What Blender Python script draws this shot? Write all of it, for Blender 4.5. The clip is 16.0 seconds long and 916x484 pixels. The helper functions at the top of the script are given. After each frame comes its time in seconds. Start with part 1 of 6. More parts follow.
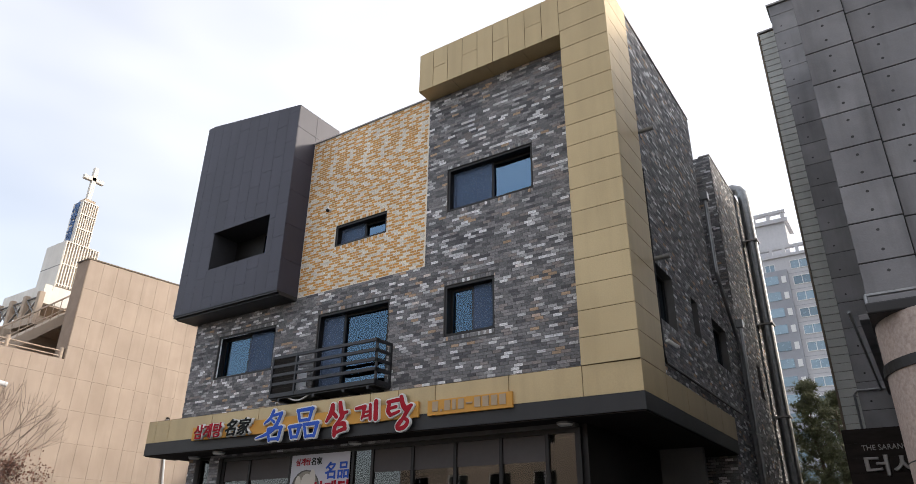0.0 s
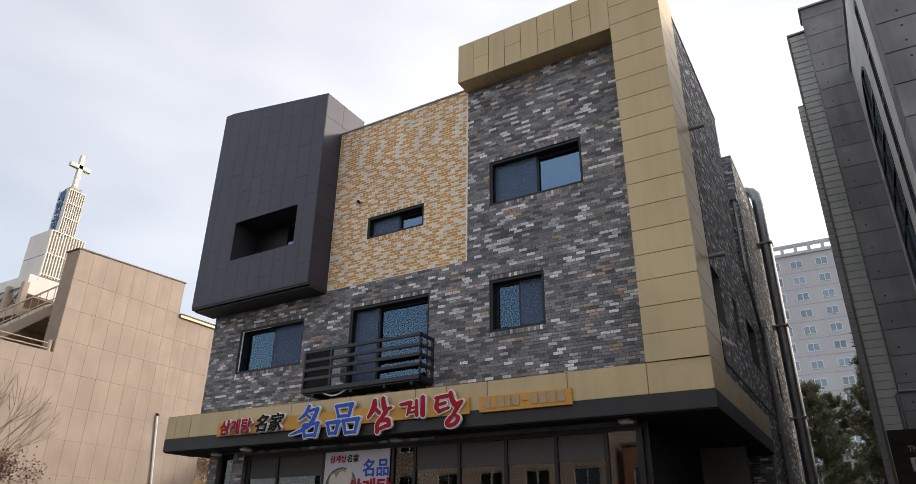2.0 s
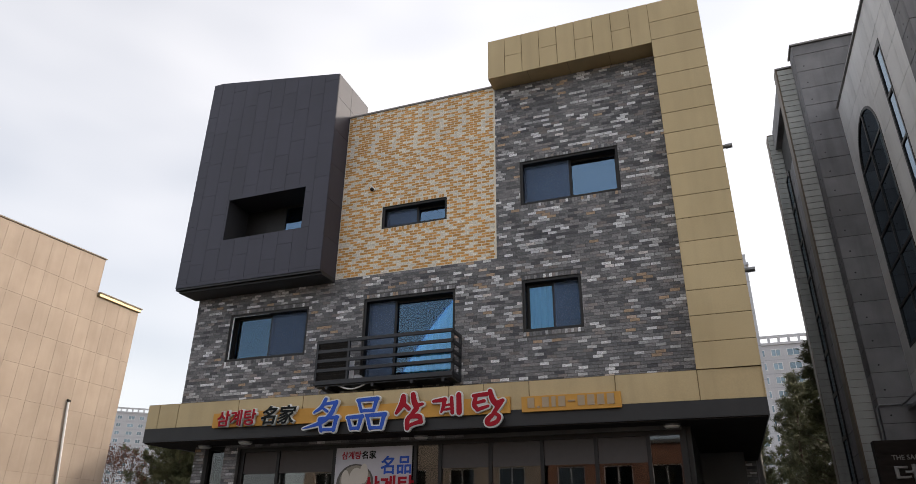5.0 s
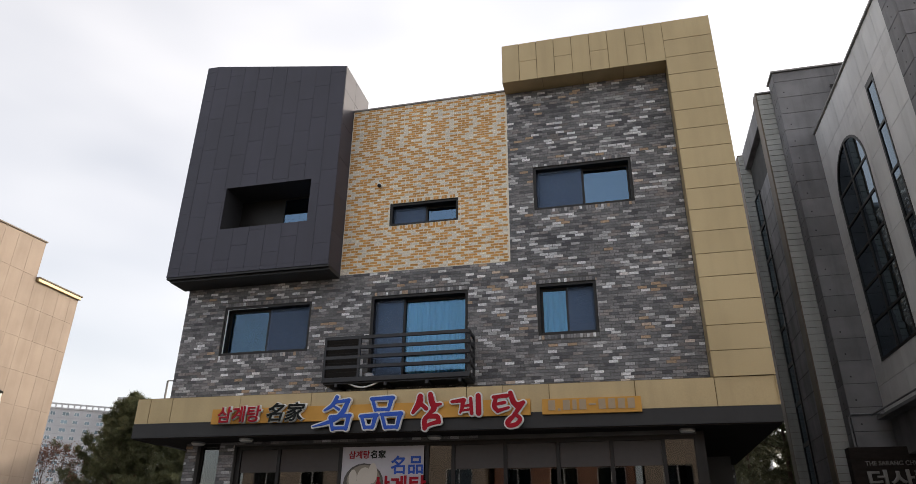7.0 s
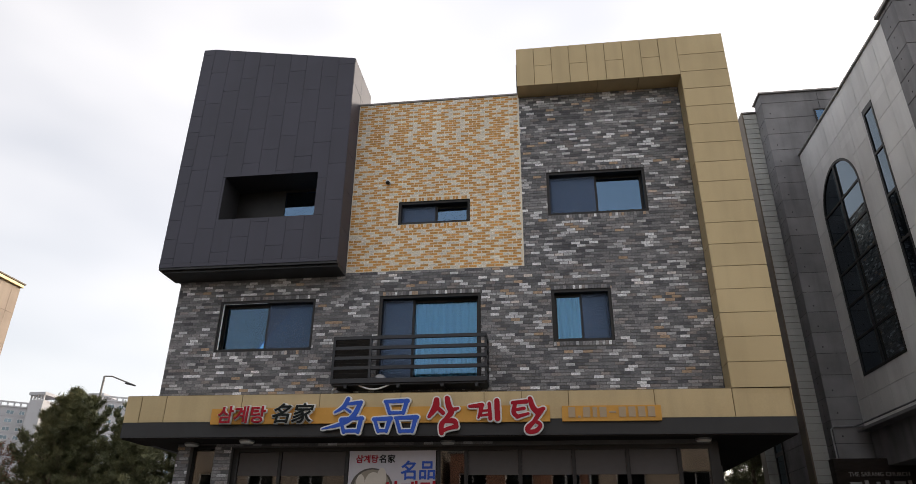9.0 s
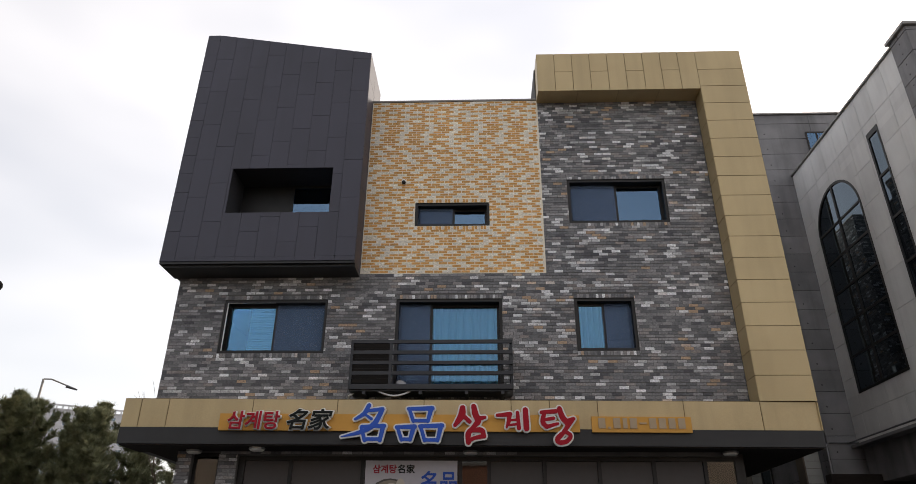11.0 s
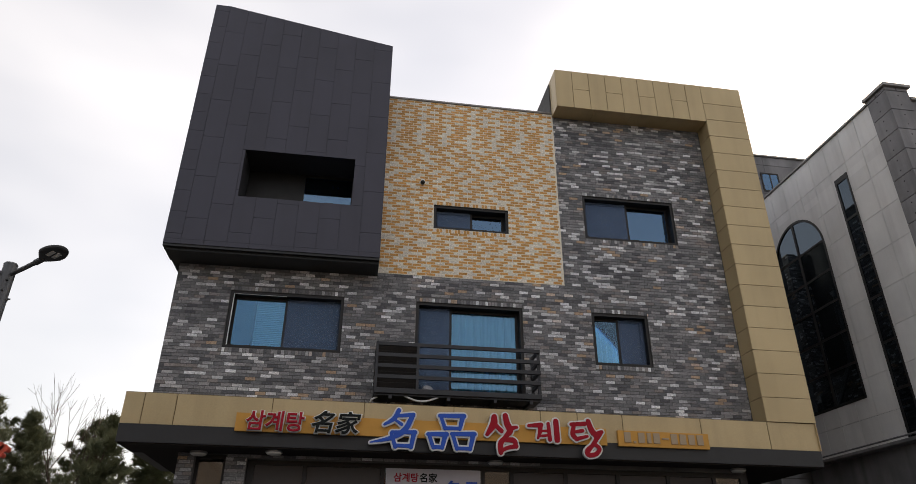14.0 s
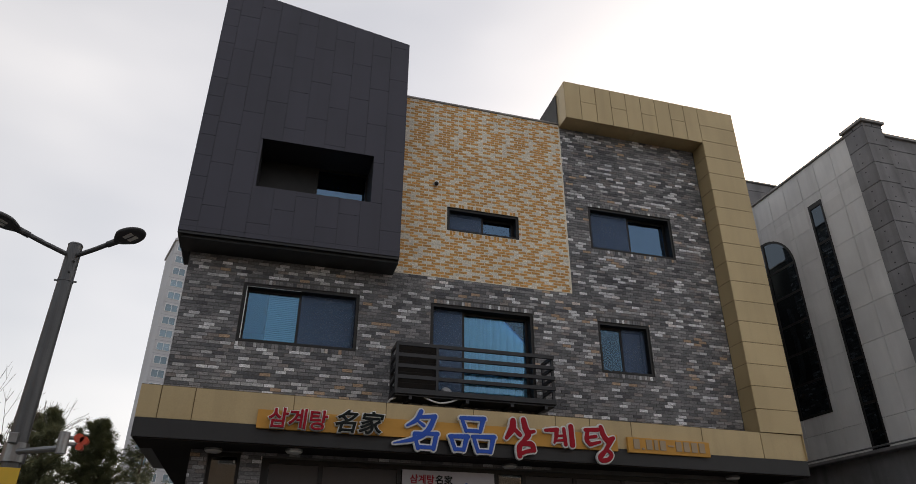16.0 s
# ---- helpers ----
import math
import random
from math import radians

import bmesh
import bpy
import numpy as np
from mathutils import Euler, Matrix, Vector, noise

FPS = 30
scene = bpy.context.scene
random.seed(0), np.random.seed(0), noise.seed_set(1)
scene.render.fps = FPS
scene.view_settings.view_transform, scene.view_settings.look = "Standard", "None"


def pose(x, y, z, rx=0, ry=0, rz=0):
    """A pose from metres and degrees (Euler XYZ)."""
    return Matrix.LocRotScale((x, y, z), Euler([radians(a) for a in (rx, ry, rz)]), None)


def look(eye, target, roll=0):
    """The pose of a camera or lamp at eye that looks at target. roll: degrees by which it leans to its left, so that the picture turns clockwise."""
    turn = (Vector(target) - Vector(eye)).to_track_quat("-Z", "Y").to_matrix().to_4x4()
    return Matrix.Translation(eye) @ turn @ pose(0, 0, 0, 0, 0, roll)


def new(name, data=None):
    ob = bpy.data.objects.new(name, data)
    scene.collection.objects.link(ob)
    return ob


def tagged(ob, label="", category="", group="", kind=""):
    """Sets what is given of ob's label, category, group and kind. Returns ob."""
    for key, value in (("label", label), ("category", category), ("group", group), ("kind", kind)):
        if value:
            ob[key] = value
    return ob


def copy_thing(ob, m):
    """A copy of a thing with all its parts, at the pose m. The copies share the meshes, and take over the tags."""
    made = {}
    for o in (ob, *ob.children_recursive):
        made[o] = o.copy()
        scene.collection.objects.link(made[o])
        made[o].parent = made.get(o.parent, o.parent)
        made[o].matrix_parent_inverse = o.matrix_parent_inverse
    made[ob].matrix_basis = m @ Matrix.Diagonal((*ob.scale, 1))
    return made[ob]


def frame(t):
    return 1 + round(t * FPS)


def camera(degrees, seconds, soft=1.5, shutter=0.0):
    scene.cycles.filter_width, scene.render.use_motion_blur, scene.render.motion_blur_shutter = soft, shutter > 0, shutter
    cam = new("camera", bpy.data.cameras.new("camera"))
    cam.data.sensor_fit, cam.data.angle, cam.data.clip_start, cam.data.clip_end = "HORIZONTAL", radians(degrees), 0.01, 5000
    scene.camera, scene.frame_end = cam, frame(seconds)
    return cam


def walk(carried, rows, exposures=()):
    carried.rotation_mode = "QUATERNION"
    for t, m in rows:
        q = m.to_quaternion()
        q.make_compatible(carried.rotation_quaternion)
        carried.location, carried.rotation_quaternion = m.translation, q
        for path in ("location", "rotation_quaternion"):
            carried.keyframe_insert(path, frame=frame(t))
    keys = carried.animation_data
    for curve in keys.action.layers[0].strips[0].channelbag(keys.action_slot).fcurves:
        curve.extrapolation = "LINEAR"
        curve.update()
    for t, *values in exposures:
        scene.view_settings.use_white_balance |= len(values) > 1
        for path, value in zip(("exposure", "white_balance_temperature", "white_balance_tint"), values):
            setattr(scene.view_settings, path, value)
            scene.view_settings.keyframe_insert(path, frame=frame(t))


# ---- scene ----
cam = camera(68.1, 16.0, soft=0.65)
METRES, EYE, TILT, LEAN, TURN = 15.44, 1.6, 0.0, 0.0, 33.8
ROWS = [
    (0.0, 0.0, 0.0, 0.0, -0.3, 24.58, -0.66),
    (0.5, -0.0148, 0.0097, 0.0014, -0.6, 24.52, -0.7),
    (1.0, -0.0396, 0.015, -0.0001, -1.09, 24.51, -0.69),
    (1.5, -0.0733, 0.0178, 0.0003, -1.95, 24.5, -0.62),
    (2.0, -0.1073, 0.0241, -0.0014, -3.17, 24.6, -0.64),
    (2.5, -0.1421, 0.0292, -0.0016, -4.55, 24.52, -0.64),
    (3.0, -0.1749, 0.0375, -0.0022, -6.34, 24.52, -0.69),
    (3.5, -0.2073, 0.0462, -0.0008, -8.18, 24.51, -0.66),
    (4.0, -0.2412, 0.0539, -0.0004, -9.99, 24.48, -0.63),
    (6.5, -0.3998, 0.0913, -0.0024, -18.61, 24.71, -0.57),
    (7.0, -0.4316, 0.1032, -0.0027, -20.43, 24.69, -0.49),
    (7.5, -0.4613, 0.114, -0.0028, -22.19, 24.68, -0.46),
    (8.0, -0.488, 0.1291, -0.0038, -24.01, 24.68, -0.46),
    (8.5, -0.5064, 0.1463, -0.001, -25.28, 24.74, -0.53),
    (9.0, -0.5297, 0.1627, 0.0007, -26.46, 25.03, -0.53),
    (11.5, -0.6349, 0.2643, 0.0007, -33.2, 26.32, -0.37),
    (12.0, -0.6589, 0.2854, 0.0005, -34.69, 26.55, -0.28),
    (12.5, -0.6827, 0.3089, 0.0017, -36.38, 26.71, -0.17),
    (13.0, -0.7113, 0.3306, 0.0008, -38.27, 26.87, -0.12),
    (13.5, -0.735, 0.3549, -0.0009, -40.6, 26.98, -0.23),
    (14.0, -0.7586, 0.3776, -0.0003, -42.83, 27.06, -0.23),
    (14.5, -0.7818, 0.3986, -0.0003, -44.75, 27.13, -0.22),
    (15.0, -0.8032, 0.4219, 0.0008, -46.61, 27.19, -0.18),
    (15.5, -0.8257, 0.4425, -0.0001, -48.18, 27.25, -0.2),
    (16.0, -0.8448, 0.465, -0.0023, -49.77, 27.36, -0.19),
]
walk(cam, [(t, pose(0, 0, EYE, TILT, LEAN, TURN) @ pose(METRES * x, METRES * y, METRES * z, 90 + pitch, roll, yaw)) for t, x, y, z, yaw, pitch, roll in ROWS],
     exposures=[(0.0, 0.66, 6350, 10), (1.5, 0.42, 6400, 10), (2.5, 0.4, 6400, 10), (4.0, 0.38, 6500, 10), (8.0, 0.4, 6680, 10), (12.5, 0.4, 6780, 11), (14.0, 0.22, 6780, 11), (15.0, 0.2, 6780, 11), (16.0, -0.1, 6720, 10)])

# ---- world, sun ----
SUN_AZ, SUN_EL = radians(50), radians(23)
world = bpy.data.worlds.new("sky")
scene.world = world
world.use_nodes = True
wn, wl = world.node_tree.nodes, world.node_tree.links
bg = wn["Background"]
sky = wn.new("ShaderNodeTexSky")
sky.sky_type = "NISHITA"
sky.sun_disc = False
sky.sun_elevation, sky.sun_rotation = SUN_EL, SUN_AZ
sky.air_density, sky.dust_density, sky.ozone_density = 1.0, 3.0, 1.0
# thin high cloud over the whole sky
w_tc, w_map, w_noise, w_ramp, w_mix = (wn.new(k) for k in ("ShaderNodeTexCoord", "ShaderNodeMapping", "ShaderNodeTexNoise", "ShaderNodeValToRGB", "ShaderNodeMix"))
w_map.inputs["Scale"].default_value = (1.0, 1.0, 2.6)
w_noise.inputs["Scale"].default_value, w_noise.inputs["Detail"].default_value = 1.4, 3.5
w_ramp.color_ramp.elements[0].position, w_ramp.color_ramp.elements[0].color = 0.30, (0.27, 0.27, 0.27, 1)
w_ramp.color_ramp.elements[1].position, w_ramp.color_ramp.elements[1].color = 0.72, (0.60, 0.60, 0.60, 1)
w_mix.data_type = "RGBA"
wl.new(w_tc.outputs["Generated"], w_map.inputs["Vector"])
wl.new(w_map.outputs["Vector"], w_noise.inputs["Vector"])
wl.new(w_noise.outputs["Fac"], w_ramp.inputs["Fac"])
wl.new(w_ramp.outputs["Color"], w_mix.inputs["Factor"])
wl.new(sky.outputs["Color"], w_mix.inputs["A"])
# the cloud veil grows brighter towards the sun
w_dot, w_glow, w_cloud = wn.new("ShaderNodeVectorMath"), wn.new("ShaderNodeMapRange"), wn.new("ShaderNodeVectorMath")
w_dot.operation, w_cloud.operation = "DOT_PRODUCT", "SCALE"
w_dot.inputs[1].default_value = (math.sin(SUN_AZ) * math.cos(SUN_EL), math.cos(SUN_AZ) * math.cos(SUN_EL), math.sin(SUN_EL))
wl.new(w_tc.outputs["Generated"], w_dot.inputs[0])
wl.new(w_dot.outputs["Value"], w_glow.inputs["Value"])
for key, v in (("From Min", -0.2), ("From Max", 0.9), ("To Min", 0.80), ("To Max", 1.06)):
    w_glow.inputs[key].default_value = v
w_cloud.inputs[0].default_value = (11.4, 11.0, 10.85)
wl.new(w_glow.outputs["Result"], w_cloud.inputs["Scale"])
wl.new(w_cloud.outputs["Vector"], w_mix.inputs["B"])
wl.new(w_mix.outputs["Result"], bg.inputs["Color"])
bg.inputs["Strength"].default_value = 0.13
sun_data = bpy.data.lights.new("sun", "SUN")
sun_data.energy, sun_data.angle, sun_data.color = 1.6, radians(5.0), (1.0, 0.9, 0.78)
sun = new("sun", sun_data)
sun.matrix_world = look((60 * math.sin(SUN_AZ), 60 * math.cos(SUN_AZ), 60 * math.tan(SUN_EL)), (0, 0, 0))


# ---- materials ----
def nodes_of(name):
    m = bpy.data.materials.new(name)
    m.use_nodes = True
    n, l = m.node_tree.nodes, m.node_tree.links
    return m, n, l, n["Principled BSDF"]


def ramp(n, stops):
    r = n.new("ShaderNodeValToRGB")
    e = r.color_ramp.elements
    e[0].position, e[0].color = stops[0][0], (*stops[0][1], 1)
    e[1].position, e[1].color = stops[-1][0], (*stops[-1][1], 1)
    for p, c in stops[1:-1]:
        x = e.new(p)
        x.color = (*c, 1)
    return r


def mixed(n, l, a, b, fac, mode="MIX"):
    m = n.new("ShaderNodeMix")
    m.data_type, m.blend_type = "RGBA", mode
    for key, v in (("A", a), ("B", b), ("Factor", fac)):
        if isinstance(v, (int, float)):
            m.inputs[key].default_value = v
        elif isinstance(v, tuple):
            m.inputs[key].default_value = (*v, 1)
        else:
            l.new(v, m.inputs[key])
    return m.outputs["Result"]


def grain(n, l, scale, detail=5.0, stretch=(1, 1, 1), rough=0.55):
    g, mp, t = n.new("ShaderNodeNewGeometry"), n.new("ShaderNodeMapping"), n.new("ShaderNodeTexNoise")
    mp.inputs["Scale"].default_value = stretch
    t.inputs["Scale"].default_value, t.inputs["Detail"].default_value, t.inputs["Roughness"].default_value = scale, detail, rough
    l.new(g.outputs["Position"], mp.inputs["Vector"])
    l.new(mp.outputs["Vector"], t.inputs["Vector"])
    return t.outputs["Fac"]


def relief(n, l, p, height, strength, distance=0.01):
    b = n.new("ShaderNodeBump")
    b.inputs["Strength"].default_value, b.inputs["Distance"].default_value = strength, distance
    l.new(height, b.inputs["Height"])
    l.new(b.outputs["Normal"], p.inputs["Normal"])


def surface(name, dark, light, scale=3.0, fine=60.0, rough=0.7, metal=0.0, bump=0.15, stretch=(1, 1, 1), stain=0.0, piece="", vary=0.12, spec=0.5):
    """Two-scale surface: broad stains, fine grain; piece: 'island' or 'object' varies it piece by piece."""
    m, n, l, p = nodes_of(name)
    broad, small = grain(n, l, scale, 6.0, stretch), grain(n, l, fine, 3.0)
    r = ramp(n, ((0.3, dark), (0.7, light)))
    l.new(broad, r.inputs["Fac"])
    c = mixed(n, l, r.outputs["Color"], small, 0.12, "OVERLAY")
    if stain:
        streak = grain(n, l, 1.1, 7.0, (3.0, 3.0, 0.25))
        sr = ramp(n, ((0.45, (1, 1, 1)), (0.75, (1 - stain,) * 3)))
        l.new(streak, sr.inputs["Fac"])
        c = mixed(n, l, c, sr.outputs["Color"], 1.0, "MULTIPLY")
    if piece:
        src = n.new("ShaderNodeNewGeometry").outputs["Random Per Island"] if piece == "island" else n.new("ShaderNodeObjectInfo").outputs["Random"]
        pr = ramp(n, ((0.0, (1 - vary,) * 3), (1.0, (1, 1, 1))))
        l.new(src, pr.inputs["Fac"])
        c = mixed(n, l, c, pr.outputs["Color"], 1.0, "MULTIPLY")
    l.new(c, p.inputs["Base Color"])
    rr = n.new("ShaderNodeMapRange")
    rr.inputs["To Min"].default_value, rr.inputs["To Max"].default_value = max(0.02, rough - 0.1), min(1.0, rough + 0.1)
    l.new(small, rr.inputs["Value"])
    l.new(rr.outputs["Result"], p.inputs["Roughness"])
    p.inputs["Metallic"].default_value = metal
    p.inputs["Specular IOR Level"].default_value = spec
    if bump:
        relief(n, l, p, small, bump)
    return m


def brick_material(name, stops, piece):
    m, n, l, p = nodes_of(name)
    src = n.new("ShaderNodeNewGeometry").outputs["Random Per Island"] if piece == "island" else n.new("ShaderNodeObjectInfo").outputs["Random"]
    r = ramp(n, stops)
    r.color_ramp.interpolation = "LINEAR"
    l.new(src, r.inputs["Fac"])
    mott = grain(n, l, 26.0, 7.0, (1, 1, 2.4), 0.72)
    mr = ramp(n, ((0.28, (0.42, 0.42, 0.44)), (0.5, (1.0, 1.0, 1.0)), (0.72, (1.75, 1.72, 1.68))))
    l.new(mott, mr.inputs["Fac"])
    c = mixed(n, l, r.outputs["Color"], mr.outputs["Color"], 0.95, "MULTIPLY")
    broad = grain(n, l, 0.7, 4.0)
    br = ramp(n, ((0.3, (0.88, 0.88, 0.90)), (0.7, (1.16, 1.15, 1.14))))
    l.new(broad, br.inputs["Fac"])
    c = mixed(n, l, c, br.outputs["Color"], 1.0, "MULTIPLY")
    l.new(c, p.inputs["Base Color"])
    p.inputs["Roughness"].default_value = 0.82
    relief(n, l, p, grain(n, l, 120.0, 4.0), 0.35, 0.004)
    return m


GREY = ((0, (0.0829, 0.085, 0.0927)), (0.22, (0.146, 0.148, 0.154)), (0.5, (0.205, 0.204, 0.208)), (0.68, (0.268, 0.262, 0.264)), (0.72, (0.263, 0.235, 0.219)), (0.76, (0.185, 0.168, 0.162)),
        (0.80, (0.322, 0.322, 0.325)), (0.87, (0.468, 0.472, 0.478)), (0.93, (0.63, 0.64, 0.65)), (0.965, (0.74, 0.75, 0.76)), (0.975, (0.44, 0.32, 0.22)), (1, (0.36, 0.26, 0.175)))
M_GREY = brick_material("grey_brick", GREY, "island")
M_GREY_ONE = brick_material("grey_brick_piece", GREY, "object")
M_OCHRE = brick_material("ochre_brick", ((0.0, (0.50, 0.262, 0.072)), (1.0, (0.63, 0.345, 0.11))), "island")
M_OCHRE_ONE = brick_material("ochre_brick_piece", ((0.0, (0.50, 0.262, 0.072)), (1.0, (0.63, 0.345, 0.11))), "object")
M_CREAM = brick_material("cream_brick", ((0.0, (0.62, 0.58, 0.50)), (1.0, (0.74, 0.70, 0.62))), "island")
M_MORTAR = surface("grey_mortar", (0.085, 0.083, 0.081), (0.125, 0.122, 0.118), 2.0, 90, 0.95, 0, 0.3)
M_MORTAR_PALE = surface("pale_mortar", (0.72, 0.66, 0.54), (0.82, 0.76, 0.64), 2.0, 90, 0.95, 0, 0.3)
M_GOLD = surface("champagne_metal_panel", (0.45, 0.345, 0.185), (0.50, 0.387, 0.213), 0.8, 40, 0.42, 0.35, 0.02, (1, 1, 1), 0.12, "object", 0.07)
M_GOLD_SEAM = surface("champagne_seam", (0.16, 0.11, 0.045), (0.20, 0.145, 0.06), 3, 40, 0.7, 0.1, 0.05)
M_CHAR = surface("charcoal_metal_panel", (0.036, 0.035, 0.052), (0.046, 0.0445, 0.066), 0.6, 30, 0.5, 0.1, 0.02, (1, 1, 1), 0.1, "object", 0.12)
M_CHAR_SEAM = surface("charcoal_seam", (0.022, 0.022, 0.026), (0.028, 0.028, 0.032), 3, 40, 0.7, 0, 0.05)
M_BLACKBAND = surface("black_painted_metal", (0.013, 0.013, 0.014), (0.021, 0.021, 0.022), 1.5, 40, 0.5, 0.1, 0.02, (1, 1, 1), 0.2)
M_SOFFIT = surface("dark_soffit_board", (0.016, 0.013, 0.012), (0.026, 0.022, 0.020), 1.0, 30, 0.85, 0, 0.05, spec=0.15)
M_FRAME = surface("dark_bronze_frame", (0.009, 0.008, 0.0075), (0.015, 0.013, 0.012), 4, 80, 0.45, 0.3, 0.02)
M_BALC = surface("grey_black_rail_paint", (0.018, 0.019, 0.022), (0.027, 0.028, 0.032), 3, 60, 0.45, 0.2, 0.03)
M_WHITE = surface("white_plastic", (0.72, 0.72, 0.72), (0.80, 0.80, 0.80), 3, 60, 0.5, 0, 0.03)
M_CAP = surface("grey_metal_coping", (0.20, 0.19, 0.18), (0.28, 0.27, 0.26), 3, 60, 0.5, 0.4, 0.03, (1, 1, 1), 0.2)
M_STEEL = surface("galvanised_steel", (0.20, 0.205, 0.21), (0.30, 0.305, 0.31), 6, 60, 0.36, 0.8, 0.05, (1, 1, 1), 0.25)
M_TAN = surface("tan_stone_panel", (0.36, 0.285, 0.228), (0.43, 0.345, 0.278), 0.7, 50, 0.75, 0, 0.08, (1, 1, 1), 0.10, "object", 0.07)
M_TAN_WALL = surface("tan_wall", (0.40, 0.32, 0.25), (0.46, 0.37, 0.29), 0.7, 50, 0.8, 0, 0.08)
M_TAN_JOINT = surface("tan_joint", (0.28, 0.21, 0.16), (0.34, 0.26, 0.20), 2, 50, 0.9, 0, 0.1)
M_CONC = surface("concrete_panel", (0.165, 0.162, 0.17), (0.285, 0.28, 0.288), 0.9, 45, 0.8, 0, 0.2, (1, 1, 1), 0.35, "object", 0.2)
M_CONC_JOINT = surface("concrete_joint", (0.03, 0.03, 0.03), (0.05, 0.05, 0.05), 2, 50, 0.9, 0, 0.1)
M_GRANITE = surface("light_granite_panel", (0.62, 0.61, 0.60), (0.75, 0.74, 0.725), 0.8, 160, 0.6, 0, 0.05, (1, 1, 1), 0.14, "object", 0.1)
M_PINK = surface("pink_granite", (0.34, 0.26, 0.22), (0.52, 0.43, 0.37), 24, 90, 0.55, 0, 0.05)
M_SIDING = surface("grey_green_siding", (0.38, 0.385, 0.36), (0.47, 0.475, 0.45), 1.2, 40, 0.6, 0.1, 0.03, (1, 1, 1), 0.2, "object", 0.08)
M_SIDE_EDGE = surface("brown_edge_strip", (0.11, 0.085, 0.06), (0.15, 0.115, 0.08), 2, 40, 0.6, 0.1, 0.03)
M_DARKSTONE = surface("dark_brown_stone", (0.016, 0.012, 0.010), (0.028, 0.021, 0.018), 3, 40, 0.75, 0, 0.1, (1, 1, 4), spec=0.2)
M_INSIDE = surface("dim_interior", (0.10, 0.10, 0.10), (0.14, 0.14, 0.14), 1, 20, 0.9, 0, 0.05)
M_APT = surface("pale_apartment_paint", (0.47, 0.47, 0.50), (0.55, 0.55, 0.575), 0.1, 3, 0.85, 0, 0.0, (1, 1, 1), 0.06)
M_APT_GREY = surface("grey_apartment_paint", (0.30, 0.31, 0.35), (0.36, 0.37, 0.41), 0.1, 3, 0.85, 0, 0.0)
M_ORANGE_PAINT = surface("orange_apartment_paint", (0.55, 0.33, 0.14), (0.62, 0.38, 0.17), 0.1, 3, 0.85, 0, 0.0)
M_ASPHALT = surface("asphalt", (0.04, 0.04, 0.042), (0.065, 0.065, 0.066), 0.6, 120, 0.95, 0, 0.5)
M_PAVE = surface("paving", (0.07, 0.068, 0.066), (0.11, 0.107, 0.102), 1.0, 60, 0.9, 0, 0.3, (1, 1, 1), 0, "object", 0.15)
M_EARTH = surface("dry_ground", (0.10, 0.085, 0.06), (0.16, 0.14, 0.10), 0.4, 30, 0.95, 0, 0.5)
M_POLE = surface("grey_pole_paint", (0.075, 0.078, 0.082), (0.11, 0.113, 0.118), 3, 60, 0.45, 0.3, 0.03, (1, 1, 1), 0.15)
M_LAMP = surface("dark_lamp_housing", (0.05, 0.052, 0.055), (0.08, 0.082, 0.085), 4, 60, 0.5, 0.2, 0.03)
M_BARK = surface("pine_bark", (0.09, 0.065, 0.048), (0.18, 0.13, 0.095), 8, 40, 0.95, 0, 0.8, (1, 1, 0.3))
M_TWIG = surface("grey_brown_twig", (0.08, 0.06, 0.05), (0.14, 0.105, 0.085), 8, 40, 0.9, 0, 0.3)
M_NEEDLE = surface("pine_needles", (0.10, 0.115, 0.055), (0.24, 0.25, 0.125), 1.6, 25, 0.7, 0, 0.0, (1, 1, 1), 0, "island", 0.5)
M_RUST_LEAF = surface("rusty_leaves", (0.16, 0.07, 0.05), (0.30, 0.15, 0.10), 2.0, 25, 0.8, 0, 0.0, (1, 1, 1), 0, "island", 0.4)


def plain(name, colour, rough=0.5, metal=0.0, spec=0.5):
    m, n, l, p = nodes_of(name)
    f = grain(n, l, 9.0, 4.0)
    c = mixed(n, l, colour, tuple(0.85 * x for x in colour), f)
    l.new(c, p.inputs["Base Color"])
    p.inputs["Roughness"].default_value, p.inputs["Metallic"].default_value = rough, metal
    p.inputs["Specular IOR Level"].default_value = spec
    return m


M_ORANGE = plain("orange_sign_board", (0.62, 0.325, 0.075), 0.7, 0.0, 0.2)
M_RED = plain("red_sign_paint", (0.36, 0.012, 0.024), 0.75, 0.0, 0.2)
M_BLUE = plain("blue_sign_paint", (0.040, 0.11, 0.50), 0.75, 0.0, 0.2)
M_BLACK = plain("black_sign_paint", (0.012, 0.015, 0.014), 0.75, 0.0, 0.2)
M_WHITESIGN = plain("white_sign_edge", (0.70, 0.70, 0.68), 0.45)
M_GREYBAR = plain("grey_raised_bar", (0.40, 0.30, 0.19), 0.5, 0.1)
M_POSTER = plain("poster_film", (0.50, 0.48, 0.52), 0.3)
M_BOWL = plain("dark_bowl_print", (0.08, 0.07, 0.06), 0.4)
M_CHICKEN = plain("pale_food_print", (0.60, 0.54, 0.47), 0.6)
M_BROTH = plain("broth_print", (0.28, 0.24, 0.19), 0.6)
M_GREENPRINT = plain("green_print", (0.16, 0.55, 0.10), 0.4)
